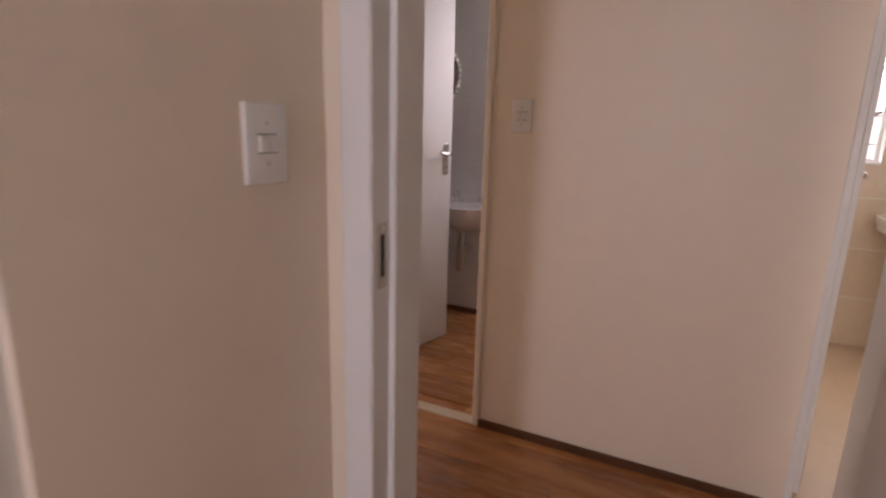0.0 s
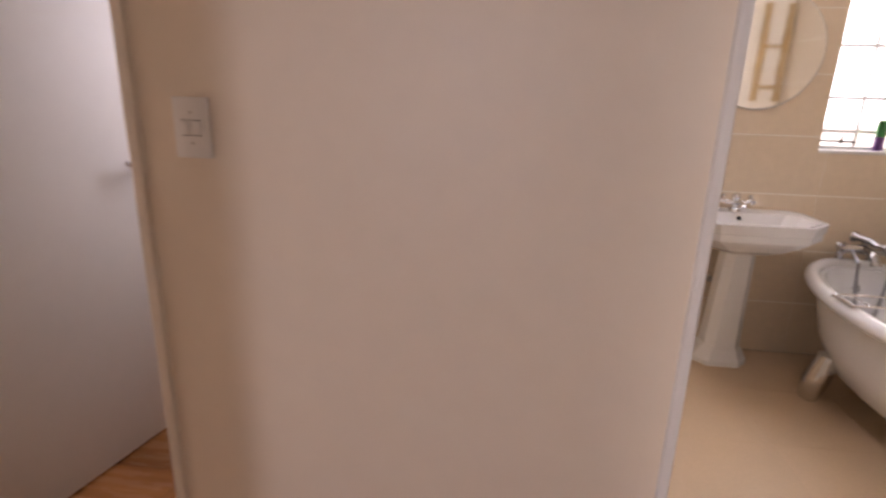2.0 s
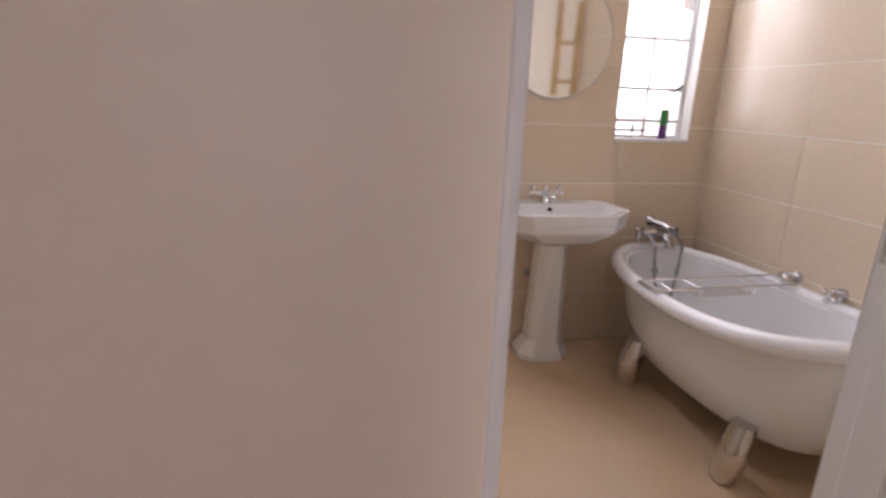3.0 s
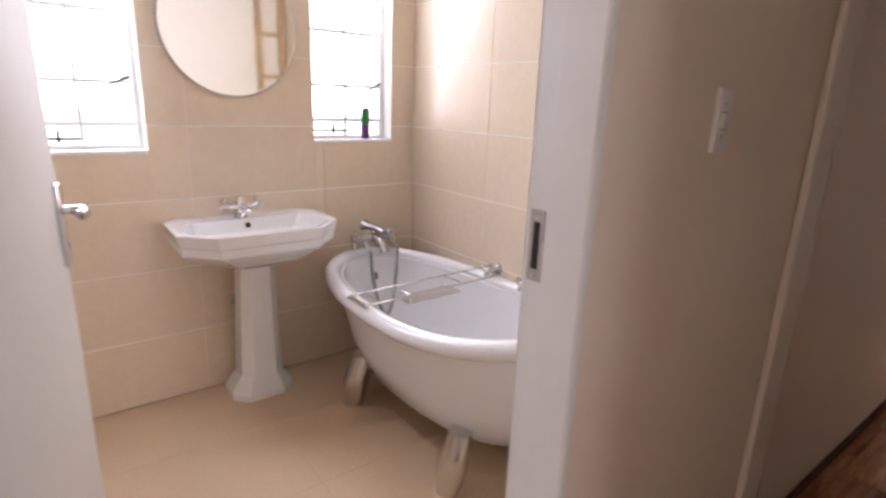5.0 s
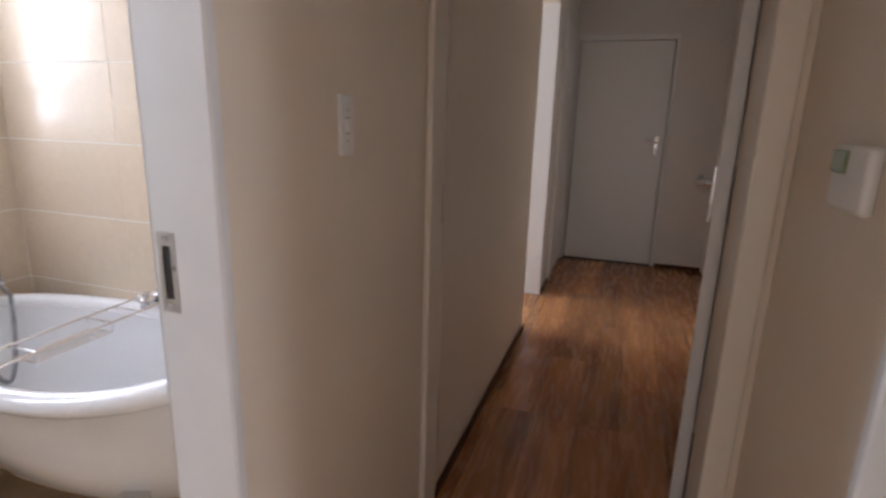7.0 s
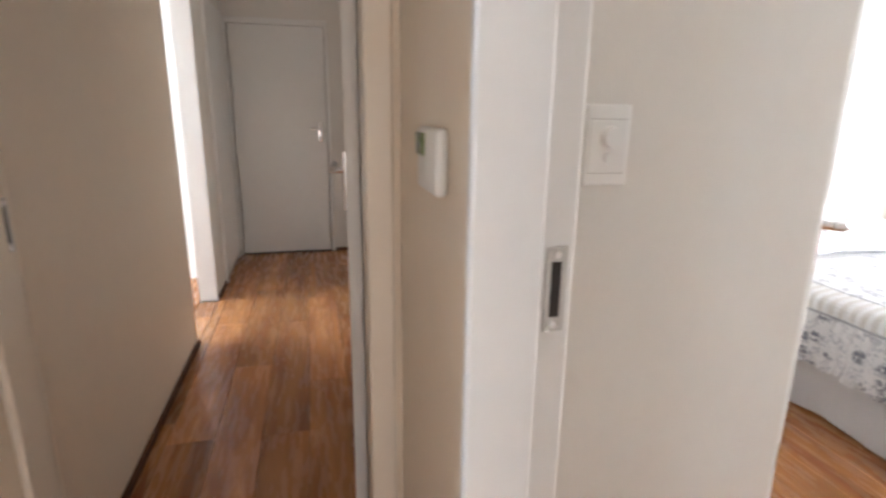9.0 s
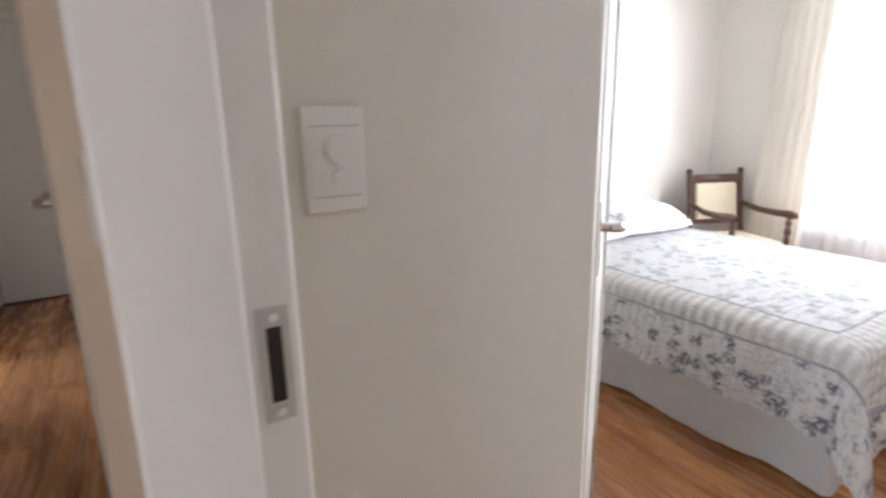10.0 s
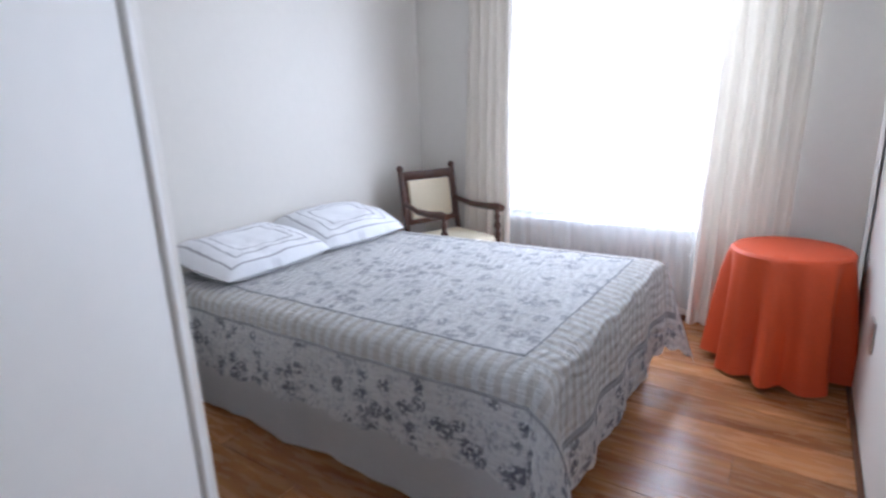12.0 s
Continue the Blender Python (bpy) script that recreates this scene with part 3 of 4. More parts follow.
    cyl(bm, (dx, -0.035, 0.84), (dx, -0.035, 0.875), 0.014, 0.016, 8)
    part("tap", bm, M_CHROME, wb, "chrome pillar tap", True)
bm = bmesh.new()
tube(bm, [(0, -0.16, 0.63), (0, -0.16, 0.50)], 0.017, 12)
lathe(bm, [(0.0, 0.36), (0.028, 0.37), (0.032, 0.45), (0.028, 0.52), (0.0, 0.53)], (0, -0.16, 0), 16)
tube(bm, [(0, -0.15, 0.50), (0, -0.06, 0.50), (0, 0.0, 0.50)], 0.015, 10)
part("waste_trap", bm, M_STEEL, wb, "grey bottle trap", True)
wm = thing("wall_mirror", "round mirror with white beaded frame in the washroom", "mirror", pose(0.525, WCY - 0.006, 1.545))
bm = bmesh.new()
cyl(bm, (0, 0, 0), (0, -0.006, 0), 0.2, n=48)
part("mirror_glass", bm, M_MIRROR, wm)
for k in range(40):
    a = 2 * math.pi * k / 40
    bm = bmesh.new()
    bmesh.ops.create_icosphere(bm, subdivisions=1, radius=0.013, matrix=Matrix.Translation((0.208 * math.cos(a), -0.008, 0.208 * math.sin(a))))
    part("bead", bm, M_PLASTIC, wm)

# ---- bathroom ----
bath = thing("bathtub", "white freestanding bathtub with rolled rim on steel feet", "bathtub", pose(3.975, 1.13, 0))


def oval(a, b, z, n=48, p=2.25, lift=0.0):
    out = []
    for j in range(n):
        t = 2 * math.pi * j / n
        c, s = math.cos(t), math.sin(t)
        out.append(Vector((a * math.copysign(abs(c) ** (2 / p), c), b * math.copysign(abs(s) ** (2 / p), s), z + (lift if s > 0 else lift * 5.5) * s * s)))
    return out


bm = bmesh.new()
loft(bm, [oval(0.14, 0.40, 0.130), oval(0.19, 0.47, 0.138), oval(0.235, 0.54, 0.18), oval(0.28, 0.615, 0.30), oval(0.305, 0.67, 0.46), oval(0.312, 0.685, 0.542, lift=0.018),
          oval(0.285, 0.655, 0.542, lift=0.018), oval(0.275, 0.635, 0.46), oval(0.245, 0.575, 0.30), oval(0.18, 0.47, 0.20), oval(0.10, 0.32, 0.19)])
bmesh.ops.recalc_face_normals(bm, faces=bm.faces)
part("tub_shell", bm, M_TUB, bath, smooth=True)
bm = bmesh.new()
tube(bm, oval(0.335, 0.705, 0.540, 72, lift=0.018), 0.036, 14, closed=True)
part("rim", bm, M_TUB, bath, "rolled white rim", True)
for sx in (-1, 1):
    for y in (0.30, -0.40):
        bm = bmesh.new()
        rings = []
        for z, r, o in ((0.0, 0.038, -0.022), (0.006, 0.046, -0.022), (0.05, 0.057, -0.014), (0.11, 0.064, -0.002), (0.165, 0.060, 0.012), (0.23, 0.048, 0.028)):
            rings.append([Vector((sx * (0.245 - o) + r * 0.85 * math.cos(a), y + r * math.sin(a), z)) for a in (2 * math.pi * j / 18 for j in range(18))])
        loft(bm, rings)
        part("foot", bm, M_FOOT, bath, "polished steel foot", True)
bm = bmesh.new()
cyl(bm, (0.04, 0.655, 0.46), (0.04, 0.63, 0.455), 0.024, n=20)
cyl(bm, (0.04, 0.63, 0.455), (0.04, 0.618, 0.452), 0.014, n=14)
part("overflow_knob", bm, M_CHROME, bath, "chrome overflow knob", True)

bt = thing("bath_mixer", "chrome bath mixer with cross handles and shower hose", "tap", pose(4.02, 1.79, 0.56))
bm = bmesh.new()
for dx in (-0.075, 0.075):
    cyl(bm, (dx, 0.05, 0.01), (dx, 0.05, 0.085), 0.018, 0.014)
    tube(bm, [(dx, 0.05, 0.09), (dx, 0.0, 0.10)], 0.017, 12)
tube(bm, [(-0.09, 0.0, 0.10), (-0.03, 0.0, 0.10), (0.0, 0.0, 0.10), (0.03, 0.0, 0.10), (0.09, 0.0, 0.10)], [0.018, 0.021, 0.027, 0.021, 0.018], 14)
part("body", bm, M_TAP, bt, smooth=True)
bm = bmesh.new()
tube(bm, [(0, 0, 0.10), (0, -0.06, 0.095), (0, -0.105, 0.075), (0, -0.115, 0.045)], [0.022, 0.020, 0.019, 0.024], 12)
part("spout", bm, M_TAP, bt, smooth=True)
for dx in (-0.105, 0.105):
    bm = bmesh.new()
    s = 1 if dx > 0 else -1
    cyl(bm, (s * 0.085, 0, 0.10), (s * 0.118, 0, 0.10), 0.015)
    for a in range(4):
        t = a * math.pi / 2 + 0.5
        tube(bm, [(dx, 0, 0.10), (dx, 0.034 * math.cos(t), 0.10 + 0.034 * math.sin(t))], [0.006, 0.009], 8)
    part("cross_handle", bm, M_TAP, bt, "chrome cross handle", True)
bm = bmesh.new()
tube(bm, [(0, 0, 0.115), (0, 0, 0.145)], 0.013, 10)
tube(bm, [(-0.02, 0.055, 0.150), (-0.01, 0.02, 0.150), (0.01, -0.03, 0.146), (0.02, -0.065, 0.132)], [0.030, 0.017, 0.015, 0.014], 10)
part("hand_shower", bm, M_TAP, bt, "chrome hand shower in its cradle", True)
bm = bmesh.new()
pts = [(-0.055, 0.0, 0.10)]
for k in range(25):
    t = k / 24
    pts.append((-0.07 + 0.155 * t, -0.10 - 0.03 * math.sin(math.pi * t), 0.05 - 0.33 * math.sin(math.pi * t) ** 0.6))
pts.append((0.05, -0.065, 0.125))
tube(bm, pts, 0.0085, 8)
part("shower_hose", bm, M_HOSE, bt, "coiled steel shower hose", True)

for y in (1.20, 0.98):
    v = thing("wall_tap", "chrome wall valve with cross handle above the bathtub", "tap", pose(BX1, y, 0.60), "bath wall valves")
    bm = bmesh.new()
    cyl(bm, (0.006, 0, 0), (-0.012, 0, 0), 0.03, 0.024, 20)
    cyl(bm, (-0.01, 0, 0), (-0.06, 0, 0), 0.013)
    part("stem", bm, M_CHROME, v, smooth=True)
    bm = bmesh.new()
    for a in range(4):
        t = a * math.pi / 2 + 0.4
        tube(bm, [(-0.062, 0, 0), (-0.062, 0.036 * math.cos(t), 0.036 * math.sin(t))], [0.008, 0.011], 8)
    bmesh.ops.create_icosphere(bm, subdivisions=2, radius=0.016, matrix=Matrix.Translation((-0.068, 0, 0)))
    part("cross_handle", bm, M_CHROME, v, smooth=True)

rk = thing("bath_rack", "chrome wire rack laid across the bathtub", "bath rack", pose(3.975, 1.215, 0.572, 0, 0, 1))
for y in (-0.065, 0.065):
    bm = bmesh.new()
    tube(bm, [(-0.365, y, 0.004), (-0.345, y, 0.012), (-0.20, y, 0.012), (0.0, y, 0.012), (0.22, y, 0.012), (0.33, y, 0.012), (0.345, y, 0.004)], 0.0045, 8)
    part("side_wire", bm, M_CHROME, rk, smooth=True)
for x in (-0.365, -0.29, -0.15, 0.12, 0.24, 0.345):
    bm = bmesh.new()
    tube(bm, [(x, -0.065, 0.01), (x, 0.065, 0.01)], 0.0035, 8)
    part("cross_wire", bm, M_CHROME, rk, smooth=True)
bm = bmesh.new()
for x in (-0.15, 0.12):
    tube(bm, [(x, -0.065, 0.01), (x, -0.055, -0.03), (x, 0.055, -0.03), (x, 0.065, 0.01)], 0.003, 6)
for k in range(9):
    y = -0.05 + k * 0.0125
    tube(bm, [(-0.15, y, -0.03), (0.12, y, -0.03)], 0.002, 6)
part("basket", bm, M_CHROME, rk, smooth=True)
bm = bmesh.new()
box(bm, -0.36, -0.345, -0.06, 0.06, 0.005, 0.009, 0.001)
part("end_plate", bm, M_CHROME, rk, "flat chrome end plate")

pb = thing("pedestal_basin", "white octagonal washbasin on a tapered pedestal", "basin", pose(3.41, BY1, 0))


def octo(w, d, z, c, cy):
    hw, hd = w / 2, d / 2
    return [Vector((x, cy + y, z)) for x, y in ((-hw + c, -hd), (hw - c, -hd), (hw, -hd + c), (hw, hd - c * 0.5), (hw - c * 0.5, hd), (-hw + c * 0.5, hd), (-hw, hd - c * 0.5), (-hw, -hd + c))]


bm = bmesh.new()
loft(bm, [octo(0.24, 0.20, 0.625, 0.05, -0.19), octo(0.40, 0.30, 0.655, 0.08, -0.20), octo(0.53, 0.37, 0.69, 0.10, -0.205), octo(0.615, 0.405, 0.712, 0.115, -0.208), octo(0.625, 0.408, 0.718, 0.115, -0.208),
          octo(0.625, 0.408, 0.748, 0.115, -0.208), octo(0.635, 0.414, 0.752, 0.117, -0.209), octo(0.655, 0.418, 0.795, 0.12, -0.21), octo(0.652, 0.416, 0.800, 0.12, -0.21),
          octo(0.615, 0.385, 0.800, 0.11, -0.212), octo(0.57, 0.30, 0.793, 0.10, -0.235), octo(0.50, 0.26, 0.74, 0.09, -0.235), octo(0.36, 0.18, 0.69, 0.06, -0.235), octo(0.06, 0.06, 0.68, 0.02, -0.235)])
bmesh.ops.recalc_face_normals(bm, faces=bm.faces)
part("bowl", bm, M_CERAMIC, pb, "white ceramic bowl with chamfered corners").location.z = 0.014
bm = bmesh.new()
loft(bm, [octo(0.275, 0.21, 0.0, 0.06, -0.135), octo(0.275, 0.21, 0.028, 0.06, -0.135), octo(0.265, 0.20, 0.040, 0.06, -0.135), octo(0.215, 0.165, 0.085, 0.045, -0.14), octo(0.185, 0.15, 0.105, 0.04, -0.145),
          octo(0.165, 0.14, 0.35, 0.038, -0.155), octo(0.145, 0.13, 0.63, 0.034, -0.17), octo(0.145, 0.13, 0.66, 0.034, -0.17)])
bmesh.ops.recalc_face_normals(bm, faces=bm.faces)
part("pedestal", bm, M_CERAMIC, pb, "white octagonal pedestal")
bm = bmesh.new()
# dark disc gives the overflow its inner shade; the bowl isn't pierced
cyl(bm, (0.0, -0.100, 0.782), (0.0, -0.108, 0.780), 0.011, n=16)
part("overflow_hole", bm, M_DARK, pb, "overflow hole as a dark disc for its shade")
bm = bmesh.new()
cyl(bm, (-0.06, -0.03, 0.42), (-0.06, 0.0, 0.42), 0.018, n=12)
part("pipe_stub", bm, M_STEEL, pb)
bx = thing("basin_mixer", "chrome basin mixer with cross handles", "tap", pose(3.395, BY1 - 0.065, 0.812))
bm = bmesh.new()
lathe(bm, [(0.0, 0.0), (0.028, 0.0), (0.026, 0.012), (0.016, 0.02), (0.016, 0.06), (0.02, 0.075), (0.015, 0.09), (0.0, 0.095)], n=18)
tube(bm, [(-0.05, 0, 0.045), (0.05, 0, 0.045)], 0.012, 12)
part("body", bm, M_CHROME, bx, smooth=True)
bm = bmesh.new()
tube(bm, [(0, 0, 0.04), (0, -0.06, 0.055), (0, -0.095, 0.05), (0, -0.11, 0.035)], [0.012, 0.011, 0.011, 0.012], 12)
part("spout", bm, M_CHROME, bx, smooth=True)
for s in (-1, 1):
    bm = bmesh.new()
    cyl(bm, (s * 0.05, 0, 0.045), (s * 0.075, 0, 0.06), 0.009)
    for a in range(4):
        t = a * math.pi / 2 + 0.3
        tube(bm, [(s * 0.077, 0, 0.062), (s * (0.077 - 0.012 * math.sin(t)), 0.028 * math.cos(t), 0.062 + 0.026 * math.sin(t))], [0.005, 0.008], 8)
    part("cross_handle", bm, M_CHROME, bx, smooth=True)

mr = thing("round_mirror", "large round frameless mirror on the tiled wall", "mirror", pose(3.42, BY1, 1.60))
bm = bmesh.new()
cyl(bm, (0, -0.004, 0), (0, -0.012, 0), 0.275, n=96)
part("mirror_glass", bm, M_MIRROR, mr)
bm = bmesh.new()
tube(bm, [(0.277 * math.cos(a), -0.007, 0.277 * math.sin(a)) for a in (2 * math.pi * j / 96 for j in range(96))], 0.006, 8, closed=True)
part("edge_trim", bm, M_STEEL, mr, "thin steel edge", True)

ld = thing("bamboo_ladder", "small bamboo towel ladder hung on the bathroom wall", "ladder", pose(4.225, BY0 + 0.03, 0))
for x in (-0.085, 0.085):
    bm = bmesh.new()
    pts, rad = [], []
    for k in range(13):
        z = 1.36 + k * 0.06
        pts.append((x, 0, z))
        rad.append(0.028 if k % 4 == 0 else 0.023)
    tube(bm, pts, rad, 12)
    part("rail", bm, M_BAMBOO, ld, smooth=True)
for z in (1.47, 1.77):
    bm = bmesh.new()
    tube(bm, [(-0.10, 0, z), (0, 0, z), (0.10, 0, z)], 0.014, 10)
    part("rung", bm, M_BAMBOO, ld, smooth=True)


def steel_window(name, xa, xb, za, zb, y, cols, bars, label):
    """A steel casement in an opening of a wall along x, glazed, with bars at the given heights."""
    w = thing(name, label, "window", None, "bathroom windows", "structure")
    t = 0.02
    for bxs in ((xa, xa + t, za, zb), (xb - t, xb, za, zb), (xa + t, xb - t, za, za + t), (xa + t, xb - t, zb - t, zb)):
        bm = bmesh.new()
        box(bm, bxs[0], bxs[1], y - 0.015, y + 0.015, bxs[2], bxs[3], 0.002)
        part("window_frame", bm, M_FRAMEWIN, w)
    for z in bars:
        bm = bmesh.new()
        box(bm, xa + t, xb - t, y - 0.01, y + 0.01, z - 0.008, z + 0.008)
        part("glazing_bar", bm, M_FRAMEWIN, w)
    for k in range(1, cols):
        x = xa + (xb - xa) * k / cols
        bm = bmesh.new()
        box(bm, x - 0.007, x + 0.007, y - 0.009, y + 0.009, za + t, zb - t)
        part("glazing_bar", bm, M_FRAMEWIN, w)
    bm = bmesh.new()
    box(bm, xa + t, xb - t, y + 0.001, y + 0.005, za + t, zb - t)
    g = part("pane", bm, M_GLASS, w, "clear glass")
    g.visible_shadow = False
    bm = bmesh.new()
    box(bm, xa + 0.001, xb - 0.001, BY1 - 0.004, y - 0.016, za - 0.012, za + 0.004, 0.003)
    part("window_sill", bm, M_FRAMEWIN, w, "white sill")
    bm = bmesh.new()
    tube(bm, [(xb - 0.03, y - 0.02, za + 0.28), (xb - 0.05, y - 0.05, za + 0.275), (xb - 0.11, y - 0.06, za + 0.245)], [0.008, 0.007, 0.005], 8)
    part("catch_handle", bm, M_IRON, w, "dark metal catch", True)
    bm = bmesh.new()
    tube(bm, [(xa + 0.03, y - 0.02, za + 0.045), (xa + 0.2, y - 0.045, za + 0.045)], 0.005, 8)
    cyl(bm, (xa + 0.13, y - 0.04, za + 0.03), (xa + 0.13, y - 0.04, za + 0.075), 0.006)
    part("window_stay", bm, M_IRON, w, "dark metal stay", True)
    return w


steel_window("window_1", *WIN[0], BY1 + 0.10, 2, (1.20, 1.36, 1.62, 1.9), "white steel bathroom window above the basin wall")
steel_window("window_2", *WIN[1], BY1 + 0.10, 2, (1.225, 1.39, 1.64, 1.9), "white steel bathroom window with a spray can on its sill")
can = thing("spray_can", "green-capped purple spray can on the window sill", "spray can", pose(4.075, BY1 + 0.045, 1.136))
bm = bmesh.new()
lathe(bm, [(0.0, 0.0), (0.021, 0.0), (0.022, 0.004), (0.022, 0.068), (0.0, 0.069)], n=20)
part("can_body", bm, M_PURPLE, can, "purple printed can", True)
bm = bmesh.new()
lathe(bm, [(0.0, 0.069), (0.0225, 0.069), (0.0225, 0.135), (0.018, 0.15), (0.0, 0.152)], n=20)
part("cap", bm, M_GREEN, can, "green cap", True)

# ---- bedroom ----


def quilt_material(w):
    """Patchwork cover by cloth metres: floral middle, striped band, grey piping, floral drop."""
    m = bpy.data.materials.new("floral_quilt")
    m.use_nodes = True
    nt = m.node_tree
    b = nt.nodes["Principled BSDF"]
    b.inputs["Roughness"].default_value = 0.9
    L = nt.links.new

    def mth(op, a, c=None, clamp=False):
        n = nt.nodes.new("ShaderNodeMath")
        n.operation, n.use_clamp = op, clamp
        for i, q in enumerate((a, c)):
            if q is None:
                continue
            if isinstance(q, (int, float)):
                n.inputs[i].default_value = q
            else:
                L(q, n.inputs[i])
        return n.outputs[0]

    def smooth(x, lo, hi):
        n = nt.nodes.new("ShaderNodeMapRange")
        n.interpolation_type = "SMOOTHSTEP"
        n.inputs["From Min"].default_value, n.inputs["From Max"].default_value = lo, hi
        L(x, n.inputs["Value"])
        return n.outputs["Result"]

    def mix(f, a, c):
        n = nt.nodes.new("ShaderNodeMix")
        n.data_type = "RGBA"
        L(f, n.inputs[0])
        for i, q in ((6, a), (7, c)):
            if isinstance(q, tuple):
                n.inputs[i].default_value = (*q, 1)
            else:
                L(q, n.inputs[i])
        return n.outputs[2]

    uv = nt.nodes.new("ShaderNodeUVMap")
    sep = nt.nodes.new("ShaderNodeSeparateXYZ")
    L(uv.outputs[0], sep.inputs[0])
    u, v = sep.outputs[0], sep.outputs[1]
    vv = mth("MINIMUM", v, mth("SUBTRACT", w, v))
    foot = mth("ADD", mth("MAXIMUM", u, 0.0), mth("MULTIPLY", mth("MINIMUM", u, 0.0), 0.36))
    d = mth("MINIMUM", foot, vv)
    along = mth("ADD", mth("MULTIPLY", mth("LESS_THAN", foot, vv), v), mth("MULTIPLY", mth("GREATER_THAN", foot, vv), u))
    # flowers
    warp = nt.nodes.new("ShaderNodeTexNoise")
    warp.inputs["Scale"].default_value, warp.inputs["Detail"].default_value = 26, 2
    L(uv.outputs[0], warp.inputs["Vector"])
    wv = nt.nodes.new("ShaderNodeVectorMath")
    wv.operation = "MULTIPLY_ADD"
    wv.inputs[1].default_value = (0.05, 0.05, 0)
    L(warp.outputs["Color"], wv.inputs[0])
    L(uv.outputs[0], wv.inputs[2])
    vor = nt.nodes.new("ShaderNodeTexVoronoi")
    vor.inputs["Scale"].default_value = 15.0
    L(wv.outputs[0], vor.inputs["Vector"])
    fine = nt.nodes.new("ShaderNodeTexNoise")
    fine.inputs["Scale"].default_value, fine.inputs["Detail"].default_value = 62, 3
    L(uv.outputs[0], fine.inputs["Vector"])
    mid = nt.nodes.new("ShaderNodeTexNoise")
    mid.inputs["Scale"].default_value, mid.inputs["Detail"].default_value = 21, 4
    L(uv.outputs[0], mid.inputs["Vector"])
    sepc = nt.nodes.new("ShaderNodeSeparateColor")
    L(vor.outputs["Color"], sepc.inputs[0])
    flower = mth("MULTIPLY", smooth(vor.outputs["Distance"], 0.52, 0.30), smooth(fine.outputs["Fac"], 0.38, 0.52))
    flower = mth("MULTIPLY", flower, smooth(sepc.outputs[0], 0.0, 0.30))
    leaves = mth("MULTIPLY", smooth(mid.outputs["Fac"], 0.45, 0.55), smooth(fine.outputs["Fac"], 0.44, 0.6))
    drop = smooth(d, -0.08, -0.12)
    base = mix(mth("MULTIPLY", leaves, mth("ADD", mth("MULTIPLY", drop, 0.38), 0.24)), (0.97, 0.965, 0.965), (0.52, 0.53, 0.57))
    deep = mth("MULTIPLY", flower, mth("ADD", mth("MULTIPLY", drop, 0.42), 0.46))
    floral = mix(deep, base, (0.17, 0.18, 0.24))
    stripe = smooth(mth("PINGPONG", mth("MULTIPLY", along, 1.0), 0.024), 0.010, 0.014)
    bandc = mix(stripe, (0.80, 0.77, 0.735), (0.94, 0.935, 0.93))
    inband = mth("MULTIPLY", mth("GREATER_THAN", d, -0.10), mth("LESS_THAN", d, 0.068))
    col = mix(inband, floral, bandc)
    head = mth("GREATER_THAN", u, 1.38)
    thin = smooth(mth("PINGPONG", u, 0.02), 0.004, 0.007)
    headc = mix(thin, (0.62, 0.62, 0.65), (0.87, 0.86, 0.85))
    col = mix(mth("MULTIPLY", head, mth("GREATER_THAN", d, 0.0)), col, headc)
    line = mth("MAXIMUM", mth("LESS_THAN", mth("ABSOLUTE", mth("SUBTRACT", d, 0.068)), 0.0035), mth("LESS_THAN", mth("ABSOLUTE", mth("ADD", d, 0.10)), 0.0055))
    col = mix(line, col, (0.48, 0.48, 0.50))
    L(col, b.inputs["Base Color"])
    quilt = nt.nodes.new("ShaderNodeTexWave")
    quilt.inputs["Scale"].default_value, quilt.inputs["Distortion"].default_value, quilt.inputs["Detail"].default_value = 7, 7, 2
    L(uv.outputs[0], quilt.inputs["Vector"])
    bp = nt.nodes.new("ShaderNodeBump")
    bp.inputs["Strength"].default_value, bp.inputs["Distance"].default_value = 0.8, 0.008
    crease = nt.nodes.new("ShaderNodeTexNoise")
    crease.inputs["Scale"].default_value, crease.inputs["Detail"].default_value, crease.inputs["Distortion"].default_value = 1.0, 3, 0.4
    stretch = nt.nodes.new("ShaderNodeVectorMath")
    stretch.operation = "MULTIPLY"
    stretch.inputs[1].default_value = (22, 70, 1)
    L(uv.outputs[0], stretch.inputs[0])
    L(stretch.outputs[0], crease.inputs["Vector"])
    L(mth("ADD", quilt.outputs["Fac"], mth("MULTIPLY", crease.outputs["Fac"], 1.6)), bp.inputs["Height"])
    L(bp.outputs["Normal"], b.inputs["Normal"])
    return m


def sheer_material():
    m = bpy.data.materials.new("white_sheer_voile")
    m.use_nodes = True
    nt = m.node_tree
    b = nt.nodes["Principled BSDF"]
    b.inputs["Base Color"].default_value, b.inputs["Roughness"].default_value = (0.85, 0.86, 0.88, 1), 0.9
    tl = nt.nodes.new("ShaderNodeBsdfTranslucent")
    tl.inputs[0].default_value = (0.85, 0.88, 0.92, 1)
    tr = nt.nodes.new("ShaderNodeBsdfTransparent")
    wv = nt.nodes.new("ShaderNodeTexNoise")
    wv.inputs["Scale"].default_value = 220
    m1 = nt.nodes.new("ShaderNodeMixShader")
    m1.inputs[0].default_value = 0.55
    m2 = nt.nodes.new("ShaderNodeMixShader")
    rg = nt.nodes.new("ShaderNodeMapRange")
    rg.inputs["To Min"].default_value, rg.inputs["To Max"].default_value = 0.45, 0.65
    nt.links.new(wv.outputs["Fac"], rg.inputs["Value"])
    nt.links.new(rg.outputs["Result"], m2.inputs[0])
    nt.links.new(b.outputs[0], m1.inputs[1])
    nt.links.new(tl.outputs[0], m1.inputs[2])
